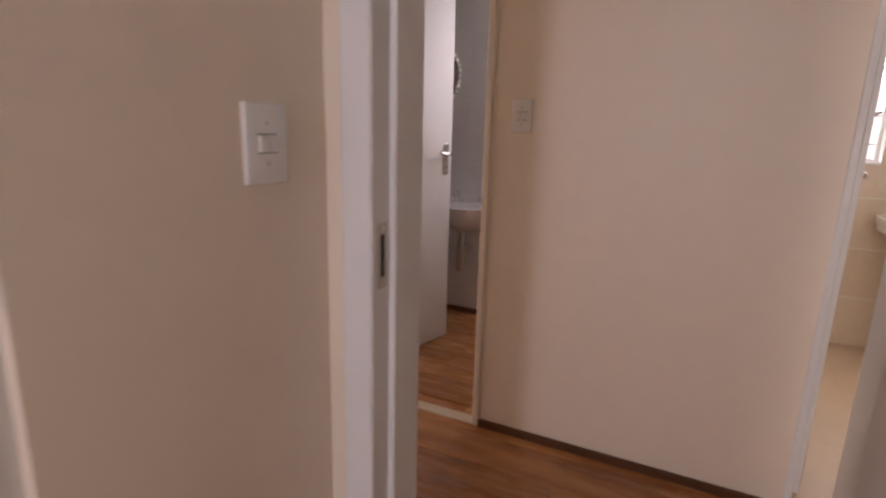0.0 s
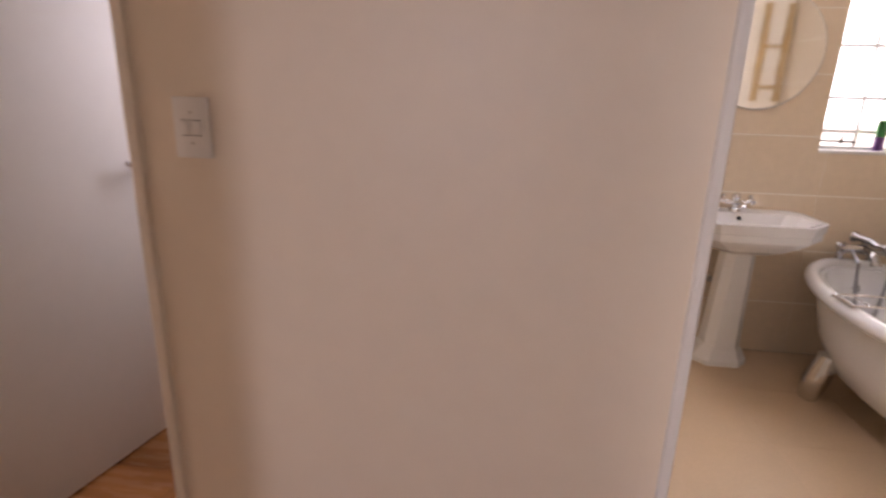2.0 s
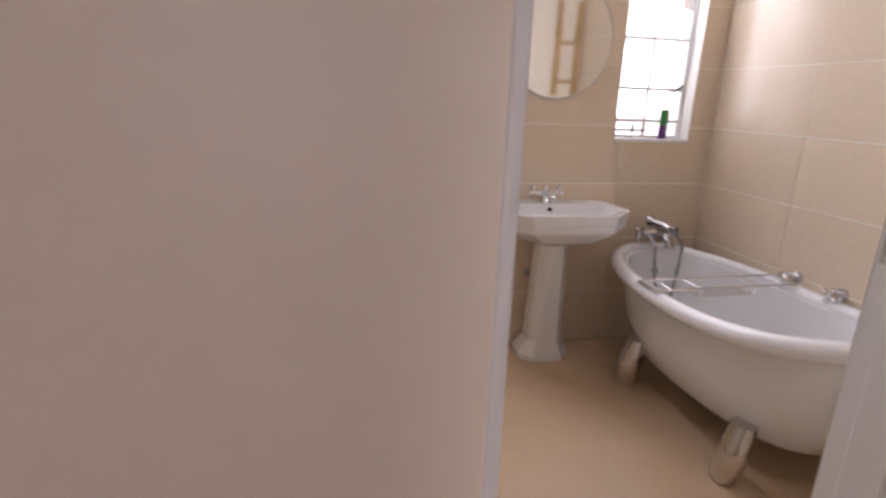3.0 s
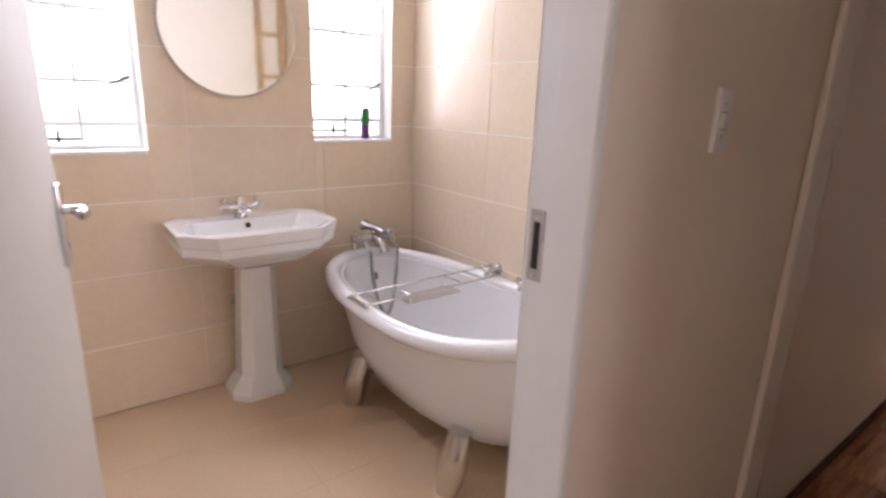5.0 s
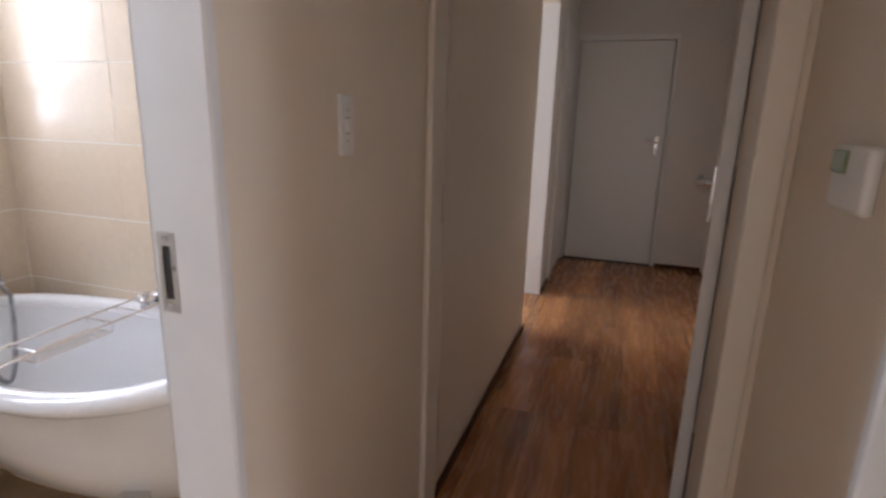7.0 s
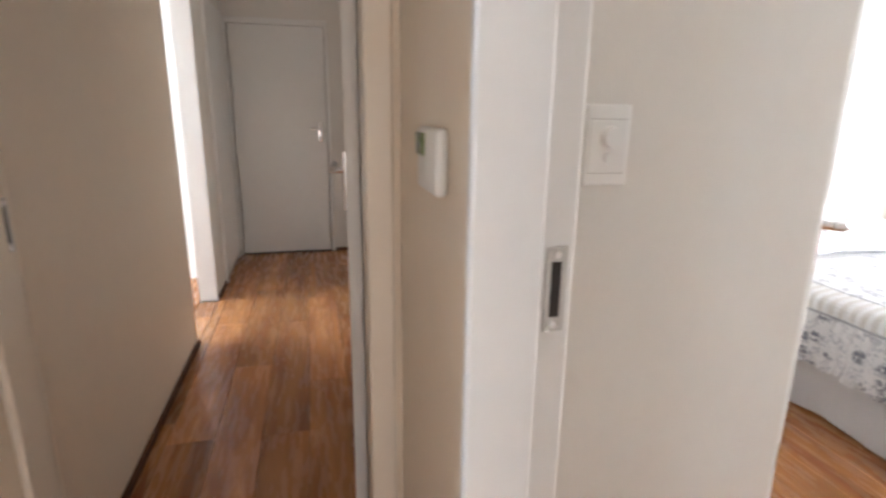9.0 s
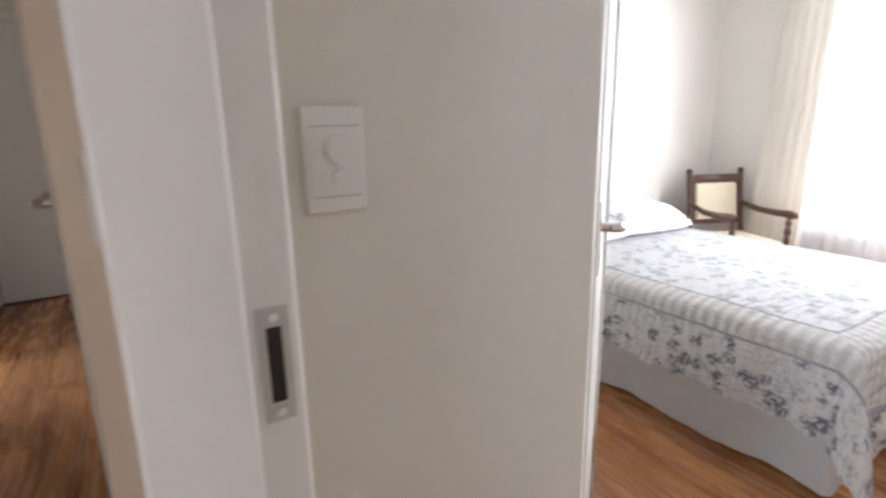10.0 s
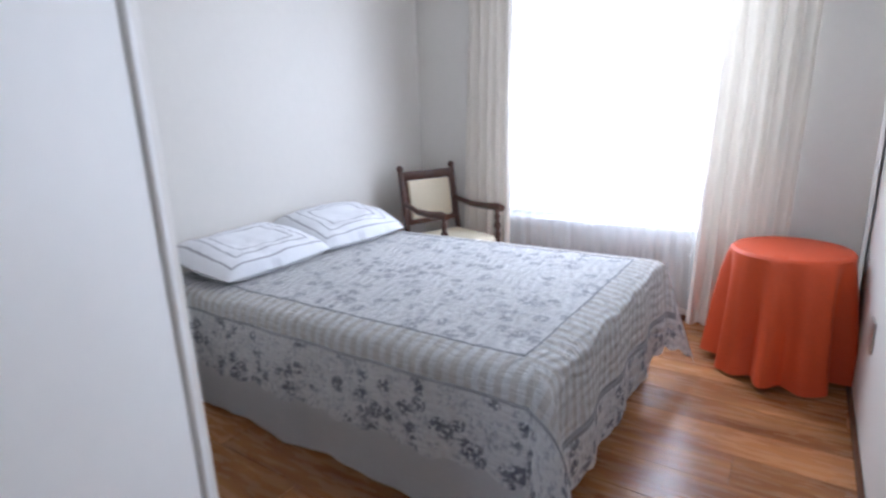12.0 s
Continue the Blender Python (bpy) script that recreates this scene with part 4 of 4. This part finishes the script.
    nt.links.new(m1.outputs[0], m2.inputs[1])
    nt.links.new(tr.outputs[0], m2.inputs[2])
    nt.links.new(m2.outputs[0], nt.nodes["Material Output"].inputs[0])
    return m


M_SHEER = sheer_material()
BEDX, BEDY, BEDL, BEDW, BEDZ = 3.75, -4.13, 1.84, 1.26, 0.59
bed = thing("bed", "double bed with white valance against the white wall", "bed", pose(BEDX, BEDY, 0))
bm = bmesh.new()
box(bm, 0.03, BEDL, 0.03, BEDW - 0.03, 0.10, 0.33, 0.02, 2)
part("bed_base", bm, M_SKIRT, bed)
bm = bmesh.new()
box(bm, 0.015, BEDL, 0.015, BEDW - 0.015, 0.33, BEDZ - 0.015, 0.05, 4)
part("mattress", bm, M_SKIRT, bed, smooth=True)
for x in (0.12, BEDL - 0.12):
    for y in (0.12, BEDW - 0.12):
        bm = bmesh.new()
        cyl(bm, (x, y, 0), (x, y, 0.1), 0.025, 0.03)
        part("leg", bm, M_DARKWOOD, bed)


def frill(bm, pts, z0, z1, amp, freq, seed):
    """A hanging cloth along a line, gently rippled."""
    rng = random.Random(seed)
    ph = [rng.random() * 6.28 for _ in range(4)]
    dist, cols = 0.0, []
    for i, p in enumerate(pts):
        p = Vector(p)
        if i:
            dist += (p - Vector(pts[i - 1])).length
        t = (Vector(pts[min(i + 1, len(pts) - 1)]) - Vector(pts[max(i - 1, 0)])).normalized()
        nrm = Vector((t.y, -t.x, 0))
        col = []
        for k in range(9):
            f = k / 8
            off = amp * (0.25 + 0.75 * f) * (math.sin(freq * dist + ph[0]) + 0.5 * math.sin(freq * 2.3 * dist + ph[1] + f) + 0.3 * math.sin(freq * 0.37 * dist + ph[2]))
            hem = 0.012 * math.sin(freq * 0.6 * dist + ph[3])
            col.append(bm.verts.new(p + nrm * off + Vector((0, 0, z1 + (z0 + (hem if k == 8 else 0) - z1) * f))))
        cols.append(col)
    for a, b in zip(cols, cols[1:]):
        for k in range(8):
            bm.faces.new((a[k], a[k + 1], b[k + 1], b[k]))
    return bm


bm = bmesh.new()
n = 90
pts = [(BEDL - 0.02 - (BEDL - 0.03) * i / n, BEDW + 0.005, 0) for i in range(n + 1)] + [(0.0, BEDW - (BEDW) * i / 60, 0) for i in range(1, 61)] + [(BEDL * i / n, -0.005, 0) for i in range(1, n + 1)]
frill(bm, pts, 0.018, 0.34, 0.006, 17, 3)
bmesh.ops.solidify(bm, geom=bm.faces[:], thickness=0.002)
part("valance", bm, M_SKIRT, bed, "white gathered valance", True)

# the cover, laid out flat in metres and hung over the edges
qm = quilt_material(BEDW)
cover = thing("bedspread", "white quilted bedspread with grey-blue flowers and striped border", "bedspread", pose(BEDX, BEDY, 0))
bm = bmesh.new()
uvl = bm.loops.layers.uv.new("UVMap")
DROP, R = 0.355, 0.045
us = [-0.45 + i * (1.80 + 0.45) / 120 for i in range(121)]
vs = [-DROP + j * (BEDW + 2 * DROP) / 110 for j in range(111)]


def hang(a):
    """How far out and down a strip of cloth of length a past the edge lies."""
    arc = R * math.pi / 2
    if a < arc:
        t = a / R
        return R * math.sin(t), R * (1 - math.cos(t))
    return R + 0.05 * (a - arc), R + (a - arc) * 0.995


def cloth(u, v):
    a = max(0.0, -u)
    b = -v if v < 0 else (v - BEDW if v > BEDW else 0.0)
    sy = -1 if v < 0 else 1
    bump = 0.004 * noise.noise(Vector((u * 6, v * 6, 0.3))) + 0.004 * noise.noise(Vector((u * 15, v * 26, 4.0)))
    x, y, z = max(u, 0.0), min(max(v, 0.0), BEDW), BEDZ + bump
    if a == 0 and b == 0:
        e = min(u, v, BEDW - v)
        z -= 0.012 * math.exp(-e / 0.05)
        return Vector((x, y, z))
    r = math.hypot(a, b)
    o, dn = hang(r)
    th = math.atan2(b, a)
    corner = math.sin(2 * th) if a > 0 and b > 0 else 0.0
    fold = 0.012 * math.sin(19 * (v if a > b else u) + 1.3) * min(1.0, r / 0.3)
    o += fold * (1 - corner) + corner * 0.31 * r
    z = BEDZ - 0.012 - dn
    if z < 0.012:
        o += (0.012 - z) * 0.5
        z = 0.012 + 0.002 * (1 + math.sin(30 * u))
    return Vector((x - o * (a / r), y + sy * o * (b / r), z))


grid = []
for i, u in enumerate(us):
    rowv = []
    for j, v in enumerate(vs):
        vv, uu = v, u
        if j in (0, 110):
            vv = v + (1 if j == 0 else -1) * 0.022 * (1 - abs(math.sin(u * 24)))
        if i == 0:
            uu = u + 0.022 * (1 - abs(math.sin(v * 24)))
        rowv.append((bm.verts.new(cloth(uu, vv)), uu, vv))
    grid.append(rowv)
for i in range(120):
    for j in range(110):
        q = (grid[i][j], grid[i + 1][j], grid[i + 1][j + 1], grid[i][j + 1])
        f = bm.faces.new([k[0] for k in q])
        for lp, k in zip(f.loops, q):
            lp[uvl].uv = (k[1], k[2])
bmesh.ops.solidify(bm, geom=bm.faces[:], thickness=-0.006)
part("quilt", bm, qm, cover, smooth=True)
M_PIPING = material("grey_piping", (0.42, 0.42, 0.45), 0.9)
for off, rad in ((-0.10, 0.003), (0.068, 0.001)):
    lo, hi, fo = off, BEDW - off, off if off > 0 else off / 0.36
    path = [(1.38 - (1.38 - fo) * i / 60, lo) for i in range(61)] + [(fo, lo + (hi - lo) * i / 50) for i in range(1, 51)] + [(fo + (1.38 - fo) * i / 60, hi) for i in range(1, 61)]
    bm = bmesh.new()
    tube(bm, [cloth(u, v) + Vector((0, 0, 0.002 if off > 0 else 0)) for u, v in path], rad, 6)
    part("piping", bm, M_PIPING, cover, "grey piping", True)


def pillow_material():
    m = material("striped_pillow_cloth", (0.80, 0.81, 0.84), 0.9, vary=0.04, scale=14, bump=0.3, bump_scale=40)
    nt = m.node_tree
    b = nt.nodes["Principled BSDF"]
    src = b.inputs["Base Color"].links[0].from_socket
    uv = nt.nodes.new("ShaderNodeUVMap")
    vec = nt.nodes.new("ShaderNodeVectorMath")
    vec.operation = "ABSOLUTE"
    nt.links.new(uv.outputs[0], vec.inputs[0])
    sep = nt.nodes.new("ShaderNodeSeparateXYZ")
    nt.links.new(vec.outputs[0], sep.inputs[0])
    mx = nt.nodes.new("ShaderNodeMath")
    mx.operation = "MAXIMUM"
    nt.links.new(sep.outputs[0], mx.inputs[0])
    nt.links.new(sep.outputs[1], mx.inputs[1])
    out = src
    for pos in (0.48, 0.66, 0.86):
        sub = nt.nodes.new("ShaderNodeMath")
        sub.operation = "SUBTRACT"
        sub.inputs[1].default_value = pos
        ab = nt.nodes.new("ShaderNodeMath")
        ab.operation = "ABSOLUTE"
        lt = nt.nodes.new("ShaderNodeMath")
        lt.operation = "LESS_THAN"
        lt.inputs[1].default_value = 0.015
        nt.links.new(mx.outputs[0], sub.inputs[0])
        nt.links.new(sub.outputs[0], ab.inputs[0])
        nt.links.new(ab.outputs[0], lt.inputs[0])
        mixn = nt.nodes.new("ShaderNodeMix")
        mixn.data_type = "RGBA"
        nt.links.new(lt.outputs[0], mixn.inputs[0])
        nt.links.new(out, mixn.inputs[6])
        mixn.inputs[7].default_value = (0.36, 0.36, 0.40, 1)
        out = mixn.outputs[2]
    vor = nt.nodes.new("ShaderNodeTexVoronoi")
    vor.inputs["Scale"].default_value = 4.0
    nt.links.new(uv.outputs[0], vor.inputs["Vector"])
    lt = nt.nodes.new("ShaderNodeMapRange")
    lt.inputs["From Min"].default_value, lt.inputs["From Max"].default_value = 0.30, 0.16
    lt.inputs["To Max"].default_value = 0.35
    nt.links.new(vor.outputs["Distance"], lt.inputs["Value"])
    mixn = nt.nodes.new("ShaderNodeMix")
    mixn.data_type = "RGBA"
    nt.links.new(lt.outputs["Result"], mixn.inputs[0])
    nt.links.new(out, mixn.inputs[6])
    mixn.inputs[7].default_value = (0.42, 0.42, 0.46, 1)
    nt.links.new(mixn.outputs[2], b.inputs["Base Color"])
    return m


M_PILLOW = pillow_material()


def pillow(m, lx, ly, h, seed):
    p = thing("pillow", "white pillow with grey stripes and faint flowers", "pillow", m, "pillows on the bed")
    bm = bmesh.new()
    uvp = bm.loops.layers.uv.new("UVMap")
    n = 26
    for side in (1, -1):
        rows = []
        for i in range(n + 1):
            row = []
            for j in range(n + 1):
                a, c = 2 * i / n - 1, 2 * j / n - 1
                t = max(0.0, (1 - a ** 4) * (1 - c ** 4)) ** 0.45
                pinch = 1 - 0.05 * (abs(a * c))
                wob = 0.020 * noise.noise(Vector((a * 2 + seed, c * 2, side))) + 0.008 * noise.noise(Vector((a * 6 + seed, c * 5, side)))
                z = side * (h / 2) * t + wob * t
                if side < 0:
                    z *= 0.6
                row.append((bm.verts.new((a * lx / 2 * pinch, c * ly / 2 * pinch, z)), a, c))
            rows.append(row)
        for i in range(n):
            for j in range(n):
                q = [rows[i][j], rows[i + 1][j], rows[i + 1][j + 1], rows[i][j + 1]]
                if side < 0:
                    q.reverse()
                f = bm.faces.new([k[0] for k in q])
                for lp, k in zip(f.loops, q):
                    lp[uvp].uv = (k[1], k[2])
    bmesh.ops.remove_doubles(bm, verts=bm.verts[:], dist=0.0005)
    part("pillow_case", bm, M_PILLOW, p, smooth=True)
    return p


pillow(pose(5.37, -3.20, 0.652, 0, -9, 3), 0.46, 0.64, 0.155, 1.0)
pillow(pose(5.37, -3.80, 0.664, 0, -12, -5), 0.46, 0.62, 0.155, 7.0)

ch = thing("armchair", "dark turned-wood armchair with cream upholstered seat and back", "armchair", pose(5.128, -4.562, 0, 0, 0, 158))
for y in (-0.207, 0.207):
    bm = bmesh.new()
    tube(bm, [(-0.20, y, 0.0), (-0.20, y, 0.42), (-0.23, y, 0.60), (-0.275, y, 0.90)], [0.018, 0.022, 0.020, 0.019], 10)
    bmesh.ops.create_icosphere(bm, subdivisions=2, radius=0.024, matrix=Matrix.Translation((-0.277, y, 0.905)))
    part("back_post", bm, M_DARKWOOD, ch, smooth=True)
    bm = bmesh.new()
    prof = [(0.022, 0.0), (0.016, 0.04), (0.024, 0.10), (0.015, 0.16), (0.022, 0.30), (0.024, 0.42), (0.014, 0.45), (0.022, 0.48), (0.013, 0.51), (0.024, 0.54), (0.013, 0.57), (0.02, 0.60), (0.012, 0.62), (0.02, 0.645)]
    lathe(bm, prof, (0.23, y, 0), 14)
    part("front_leg", bm, M_DARKWOOD, ch, "turned dark wood leg", True)
    bm = bmesh.new()
    tube(bm, [(-0.245, y, 0.68), (-0.17, y, 0.665), (-0.05, y * 1.05, 0.648), (0.10, y * 1.07, 0.650), (0.22, y * 1.04, 0.66), (0.275, y * 1.03, 0.655)], [0.018, 0.018, 0.02, 0.022, 0.026, 0.02], 10)
    part("arm", bm, M_DARKWOOD, ch, smooth=True)
for z0, z1, x in ((0.825, 0.885, -0.268), (0.53, 0.565, -0.222)):
    bm = bmesh.new()
    box(bm, x - 0.014, x + 0.014, -0.202, 0.202, z0, z1, 0.005)
    part("back_rail", bm, M_DARKWOOD, ch, smooth=True)
for y0, y1 in ((-0.192, -0.162), (0.162, 0.192)):
    bm = bmesh.new()
    tube(bm, [(-0.226, (y0 + y1) / 2, 0.56), (-0.265, (y0 + y1) / 2, 0.83)], 0.014, 8)
    part("back_stile", bm, M_DARKWOOD, ch, smooth=True)
bm = bmesh.new()
box(bm, -0.018, 0.018, -0.165, 0.165, 0.0, 0.26, 0.012, 3)
bp_ = part("back_pad", bm, M_UPHOL, ch, "cream padded back", True)
bp_.matrix_basis = pose(-0.222, 0, 0.565, 0, -8.5, 0)
bm = bmesh.new()
box(bm, -0.20, 0.235, -0.20, 0.20, 0.36, 0.42, 0.006)
part("seat_frame", bm, M_DARKWOOD, ch)
bm = bmesh.new()
box(bm, -0.20, 0.24, -0.20, 0.20, 0.415, 0.475, 0.028, 4)
part("seat", bm, M_UPHOL, ch, "cream padded seat", True)
for x in (-0.20, 0.23):
    bm = bmesh.new()
    tube(bm, [(x, -0.207, 0.16), (x, 0.207, 0.16)], 0.011, 8)
    part("stretcher", bm, M_DARKWOOD, ch, smooth=True)

tb = thing("side_table", "round side table under an orange cloth in the corner", "table", pose(3.235, -4.53, 0))
bm = bmesh.new()
lathe(bm, [(0.0, 0.57), (0.235, 0.57), (0.24, 0.578), (0.24, 0.588), (0.235, 0.594), (0.0, 0.594)], n=40)
part("tabletop", bm, M_DARKWOOD, tb, smooth=True)
bm = bmesh.new()
lathe(bm, [(0.0, 0.0), (0.16, 0.0), (0.16, 0.02), (0.03, 0.05), (0.025, 0.3), (0.03, 0.57), (0.0, 0.57)], n=20)
part("stem", bm, M_DARKWOOD, tb, smooth=True)
tc_ = thing("tablecloth", "orange tablecloth draped in folds to the floor", "tablecloth", pose(3.235, -4.53, 0))
bm = bmesh.new()
rings = []
nn = 120
rng = random.Random(4)
ph = [rng.random() * 6.28 for _ in range(6)]


def cloth_ring(r, z, fold):
    out = []
    for j in range(nn):
        a = 2 * math.pi * j / nn
        w_ = math.sin(9 * a + ph[0]) + 0.6 * math.sin(14 * a + ph[1]) + 0.35 * math.sin(3 * a + ph[2])
        rr = r + fold * w_
        out.append(Vector((rr * math.cos(a), rr * math.sin(a), z + (0.012 * math.sin(5 * a + ph[3]) if fold > 0.015 else 0))))
    return out


loft(bm, [cloth_ring(0.03, 0.600, 0), cloth_ring(0.15, 0.600, 0), cloth_ring(0.235, 0.600, 0), cloth_ring(0.246, 0.590, 0.001), cloth_ring(0.25, 0.55, 0.006), cloth_ring(0.256, 0.45, 0.016),
          cloth_ring(0.264, 0.30, 0.026), cloth_ring(0.274, 0.15, 0.031), cloth_ring(0.285, 0.022, 0.034)], True, False)
bmesh.ops.recalc_face_normals(bm, faces=bm.faces)
part("cloth", bm, M_ORANGE, tc_, smooth=True)


def curtain(name, x0t, x1t, x0b, x1b, y, z0, z1, folds, amp, mat, label, seed):
    """A pleated curtain whose width goes from the top's span to the bottom's."""
    c = thing(name, label, "curtain", None)
    bm = bmesh.new()
    rng = random.Random(seed)
    ph = [rng.random() * 6.28 for _ in range(3)]
    n, k = folds * 12, 14
    rows = []
    for r in range(k + 1):
        f = r / k
        row = []
        for i in range(n + 1):
            s = i / n
            a, b = x0t + (x0b - x0t) * f, x1t + (x1b - x1t) * f
            w_ = math.sin(2 * math.pi * folds * s + ph[0]) + 0.14 * math.sin(2 * math.pi * folds * 2.1 * s + ph[1] + f) + 0.4 * math.sin(5 * s + 2 * f + ph[2])
            row.append(bm.verts.new((a + (b - a) * s, y + amp * w_ * (0.7 + 0.3 * f), z1 + (z0 - z1) * f + (0.012 * math.sin(9 * s + ph[0]) if r == k else 0))))
        rows.append(row)
    for a, b in zip(rows, rows[1:]):
        for i in range(n):
            bm.faces.new((a[i], a[i + 1], b[i + 1], b[i]))
    part("cloth", bm, mat, c, smooth=True)
    return c


curtain("curtain", 4.80, 5.10, 4.84, 5.22, SY + 0.11, 0.06, 2.32, 5, 0.026, M_CURTAIN, "cream pleated curtain hanging beside the window", 2)
curtain("curtain", 3.22, 3.60, 3.27, 3.70, SY + 0.12, 0.05, 2.32, 5, 0.030, M_CURTAIN, "cream pleated curtain drawn aside behind the table", 9)
curtain("sheer_curtain", 3.42, 5.02, 3.42, 5.02, SY + 0.055, 0.10, 2.30, 20, 0.010, M_SHEER, "white sheer curtain across the window", 5)
rl = thing("curtain_rail", "white curtain rail above the window", "curtain rail", None)
bm = bmesh.new()
box(bm, 3.15, 5.25, SY, SY + 0.125, 2.30, 2.335, 0.004)
part("rail", bm, M_WHITE, rl)
w3 = thing("window_3", "wide white steel bedroom window behind the sheer curtain", "window", None, "", "structure")
for bxs in ((3.45, 3.48, 0.55, 2.15), (4.97, 5.0, 0.55, 2.15), (3.48, 4.97, 0.55, 0.58), (3.48, 4.97, 2.12, 2.15)):
    bm = bmesh.new()
    box(bm, bxs[0], bxs[1], SY - 0.13, SY - 0.10, bxs[2], bxs[3])
    part("window_frame", bm, M_FRAMEWIN, w3)
bm = bmesh.new()
box(bm, 3.44, 5.01, SY - 0.10, SY + 0.012, 0.535, 0.552, 0.003)
part("window_sill", bm, M_FRAMEWIN, w3)
ws = thing("wall_socket", "dark grey plug socket low on the bedroom wall", "socket", pose(WX, -4.02, 0.42))
bm = bmesh.new()
box(bm, 0, 0.01, -0.04, 0.04, -0.06, 0.06, 0.003)
part("plate", bm, M_STEEL, ws)

# ---- floor planks and wall tiles ----


def plank_floor():
    rooms = ((-0.9, 8.07, -1.03, 0.0), (5.35, 8.07, -1.30, -1.03), (0.70, 1.43, 0.0, 0.12), (-0.4, 1.92, 0.12, WCY), (6.06, 6.78, 0.0, 0.12), (5.42, 7.4, 0.12, 2.7),
             (WX, EX, SY, -2.2), (2.86, 4.27, -2.2, -1.04), (-0.9, 2.62, -4.6, -1.10), (1.68, 2.44, -1.10, -1.03))
    rng, cache, k = random.Random(5), {}, 0
    wide, long = 0.19, 1.28
    row = 0
    y = -5.0
    while y < 2.7:
        x = -1.2 - rng.random() * long
        while x < 8.2:
            for rx0, rx1, ry0, ry1 in rooms:
                x0, x1, y0, y1 = max(x, rx0), min(x + long, rx1), max(y, ry0), min(y + wide, ry1)
                if x1 - x0 < 0.02 or y1 - y0 < 0.02:
                    continue
                key = (round(x1 - x0, 3), round(y1 - y0, 3))
                if key not in cache:
                    bm = bmesh.new()
                    a, b = key
                    box(bm, 0.0006, a - 0.0006, 0.0006, b - 0.0006, -0.011, 0.0)
                    top = [e for e in bm.edges if all(v.co.z > -0.001 for v in e.verts)]
                    bmesh.ops.bevel(bm, geom=top, offset=0.0012, segments=1, affect="EDGES")
                    cache[key] = mesh_of("plank", bm, M_FLOOR)
                ob = new("plank", cache[key])
                ob.parent = floor
                ob.location = (x0, y0, 0)
                k += 1
            x += long
        y += wide
        row += 1
    return k


plank_floor()

bath_floor = structure("floor_bathroom", boxes((BX0, BX1, BY0, BY1, -0.012, -0.001)), M_FGROUT, "beige tiled bathroom floor", "floor")
structure("floor_bath_threshold", boxes((2.585, 3.355, 0.0, 0.12, -0.012, 0.0)), M_FTILE, "beige tile under the bathroom door", "floor")


def tile_grid(parent, plane, u0, u1, v0, v1, tu, tv, gap, holes, mat, at, out, depth, offset=0.0, name="tile"):
    """Tiles on a plane: 'xz' (wall along x), 'yz' (wall along y) or 'xy' (floor); out is the side they face."""
    cache = {}
    iv = 0
    v = v0
    while v < v1 - 0.005:
        u = u0 - (offset * tu * (iv % 2))
        while u < u1 - 0.005:
            gu = gap * 0.45 if plane != "xy" else gap
            a0, a1, b0, b1 = max(u, u0) + gu / 2, min(u + tu, u1) - gu / 2, v + gap / 2, min(v + tv, v1) - gap / 2
            pieces = [(a0, a1, b0, b1)]
            for h0, h1, g0, g1 in holes:
                nxt = []
                for p0, p1, q0, q1 in pieces:
                    if p1 <= h0 or p0 >= h1 or q1 <= g0 or q0 >= g1:
                        nxt.append((p0, p1, q0, q1))
                        continue
                    if p0 < h0:
                        nxt.append((p0, h0, q0, q1))
                    if p1 > h1:
                        nxt.append((h1, p1, q0, q1))
                    m0, m1 = max(p0, h0), min(p1, h1)
                    if q0 < g0:
                        nxt.append((m0, m1, q0, g0))
                    if q1 > g1:
                        nxt.append((m0, m1, g1, q1))
                pieces = nxt
            for p0, p1, q0, q1 in pieces:
                if p1 - p0 < 0.012 or q1 - q0 < 0.012:
                    continue
                key = (round(p1 - p0, 3), round(q1 - q0, 3))
                if key not in cache:
                    bm = bmesh.new()
                    w, h = key
                    c = 0.0008
                    if plane == "xz":
                        box(bm, 0, w, 0, depth, 0, h)
                        face = [e for e in bm.edges if all(v_.co.y < 1e-5 for v_ in e.verts)]
                    elif plane == "yz":
                        box(bm, 0, depth, 0, w, 0, h)
                        face = [e for e in bm.edges if all(v_.co.x < 1e-5 for v_ in e.verts)]
                    else:
                        box(bm, 0, w, 0, h, -depth, 0)
                        face = [e for e in bm.edges if all(v_.co.z > -1e-5 for v_ in e.verts)]
                    bmesh.ops.bevel(bm, geom=face, offset=c, segments=1, affect="EDGES")
                    cache[key] = mesh_of(name, bm, mat)
                ob = new(name, cache[key])
                ob.parent = parent
                ob.location = (p0, at, q0) if plane == "xz" else ((at, p0, q0) if plane == "yz" else (p0, q0, at))
            u += tu
        v += tv
        iv += 1


HOLES = [(xa, xb, za, zb) for xa, xb, za, zb in WIN]
tile_grid(bath_north, "xz", 2.02, BX1, 0.0, 2.5, 0.60, 0.2995, 0.004, HOLES, M_TILE, BY1, -1, 0.008, 0.0)
tile_grid(bath_east, "yz", BY0, BY1, 0.0, 2.5, 0.60, 0.2995, 0.004, [], M_TILE, BX1, -1, 0.008, 0.0)
tile_grid(bath_floor, "xy", BX0, BX1, BY0, BY1, 0.45, 0.45, 0.0015, [], M_FTILE, 0.0, 1, 0.006)
tile_grid(wc_north, "xz", -0.4, 1.92, 0.0, 2.5, 0.30, 0.20, 0.003, [(1.35, 1.75, 1.3, 2.1)], M_WCTILE, WCY, -1, 0.006, 0.5)
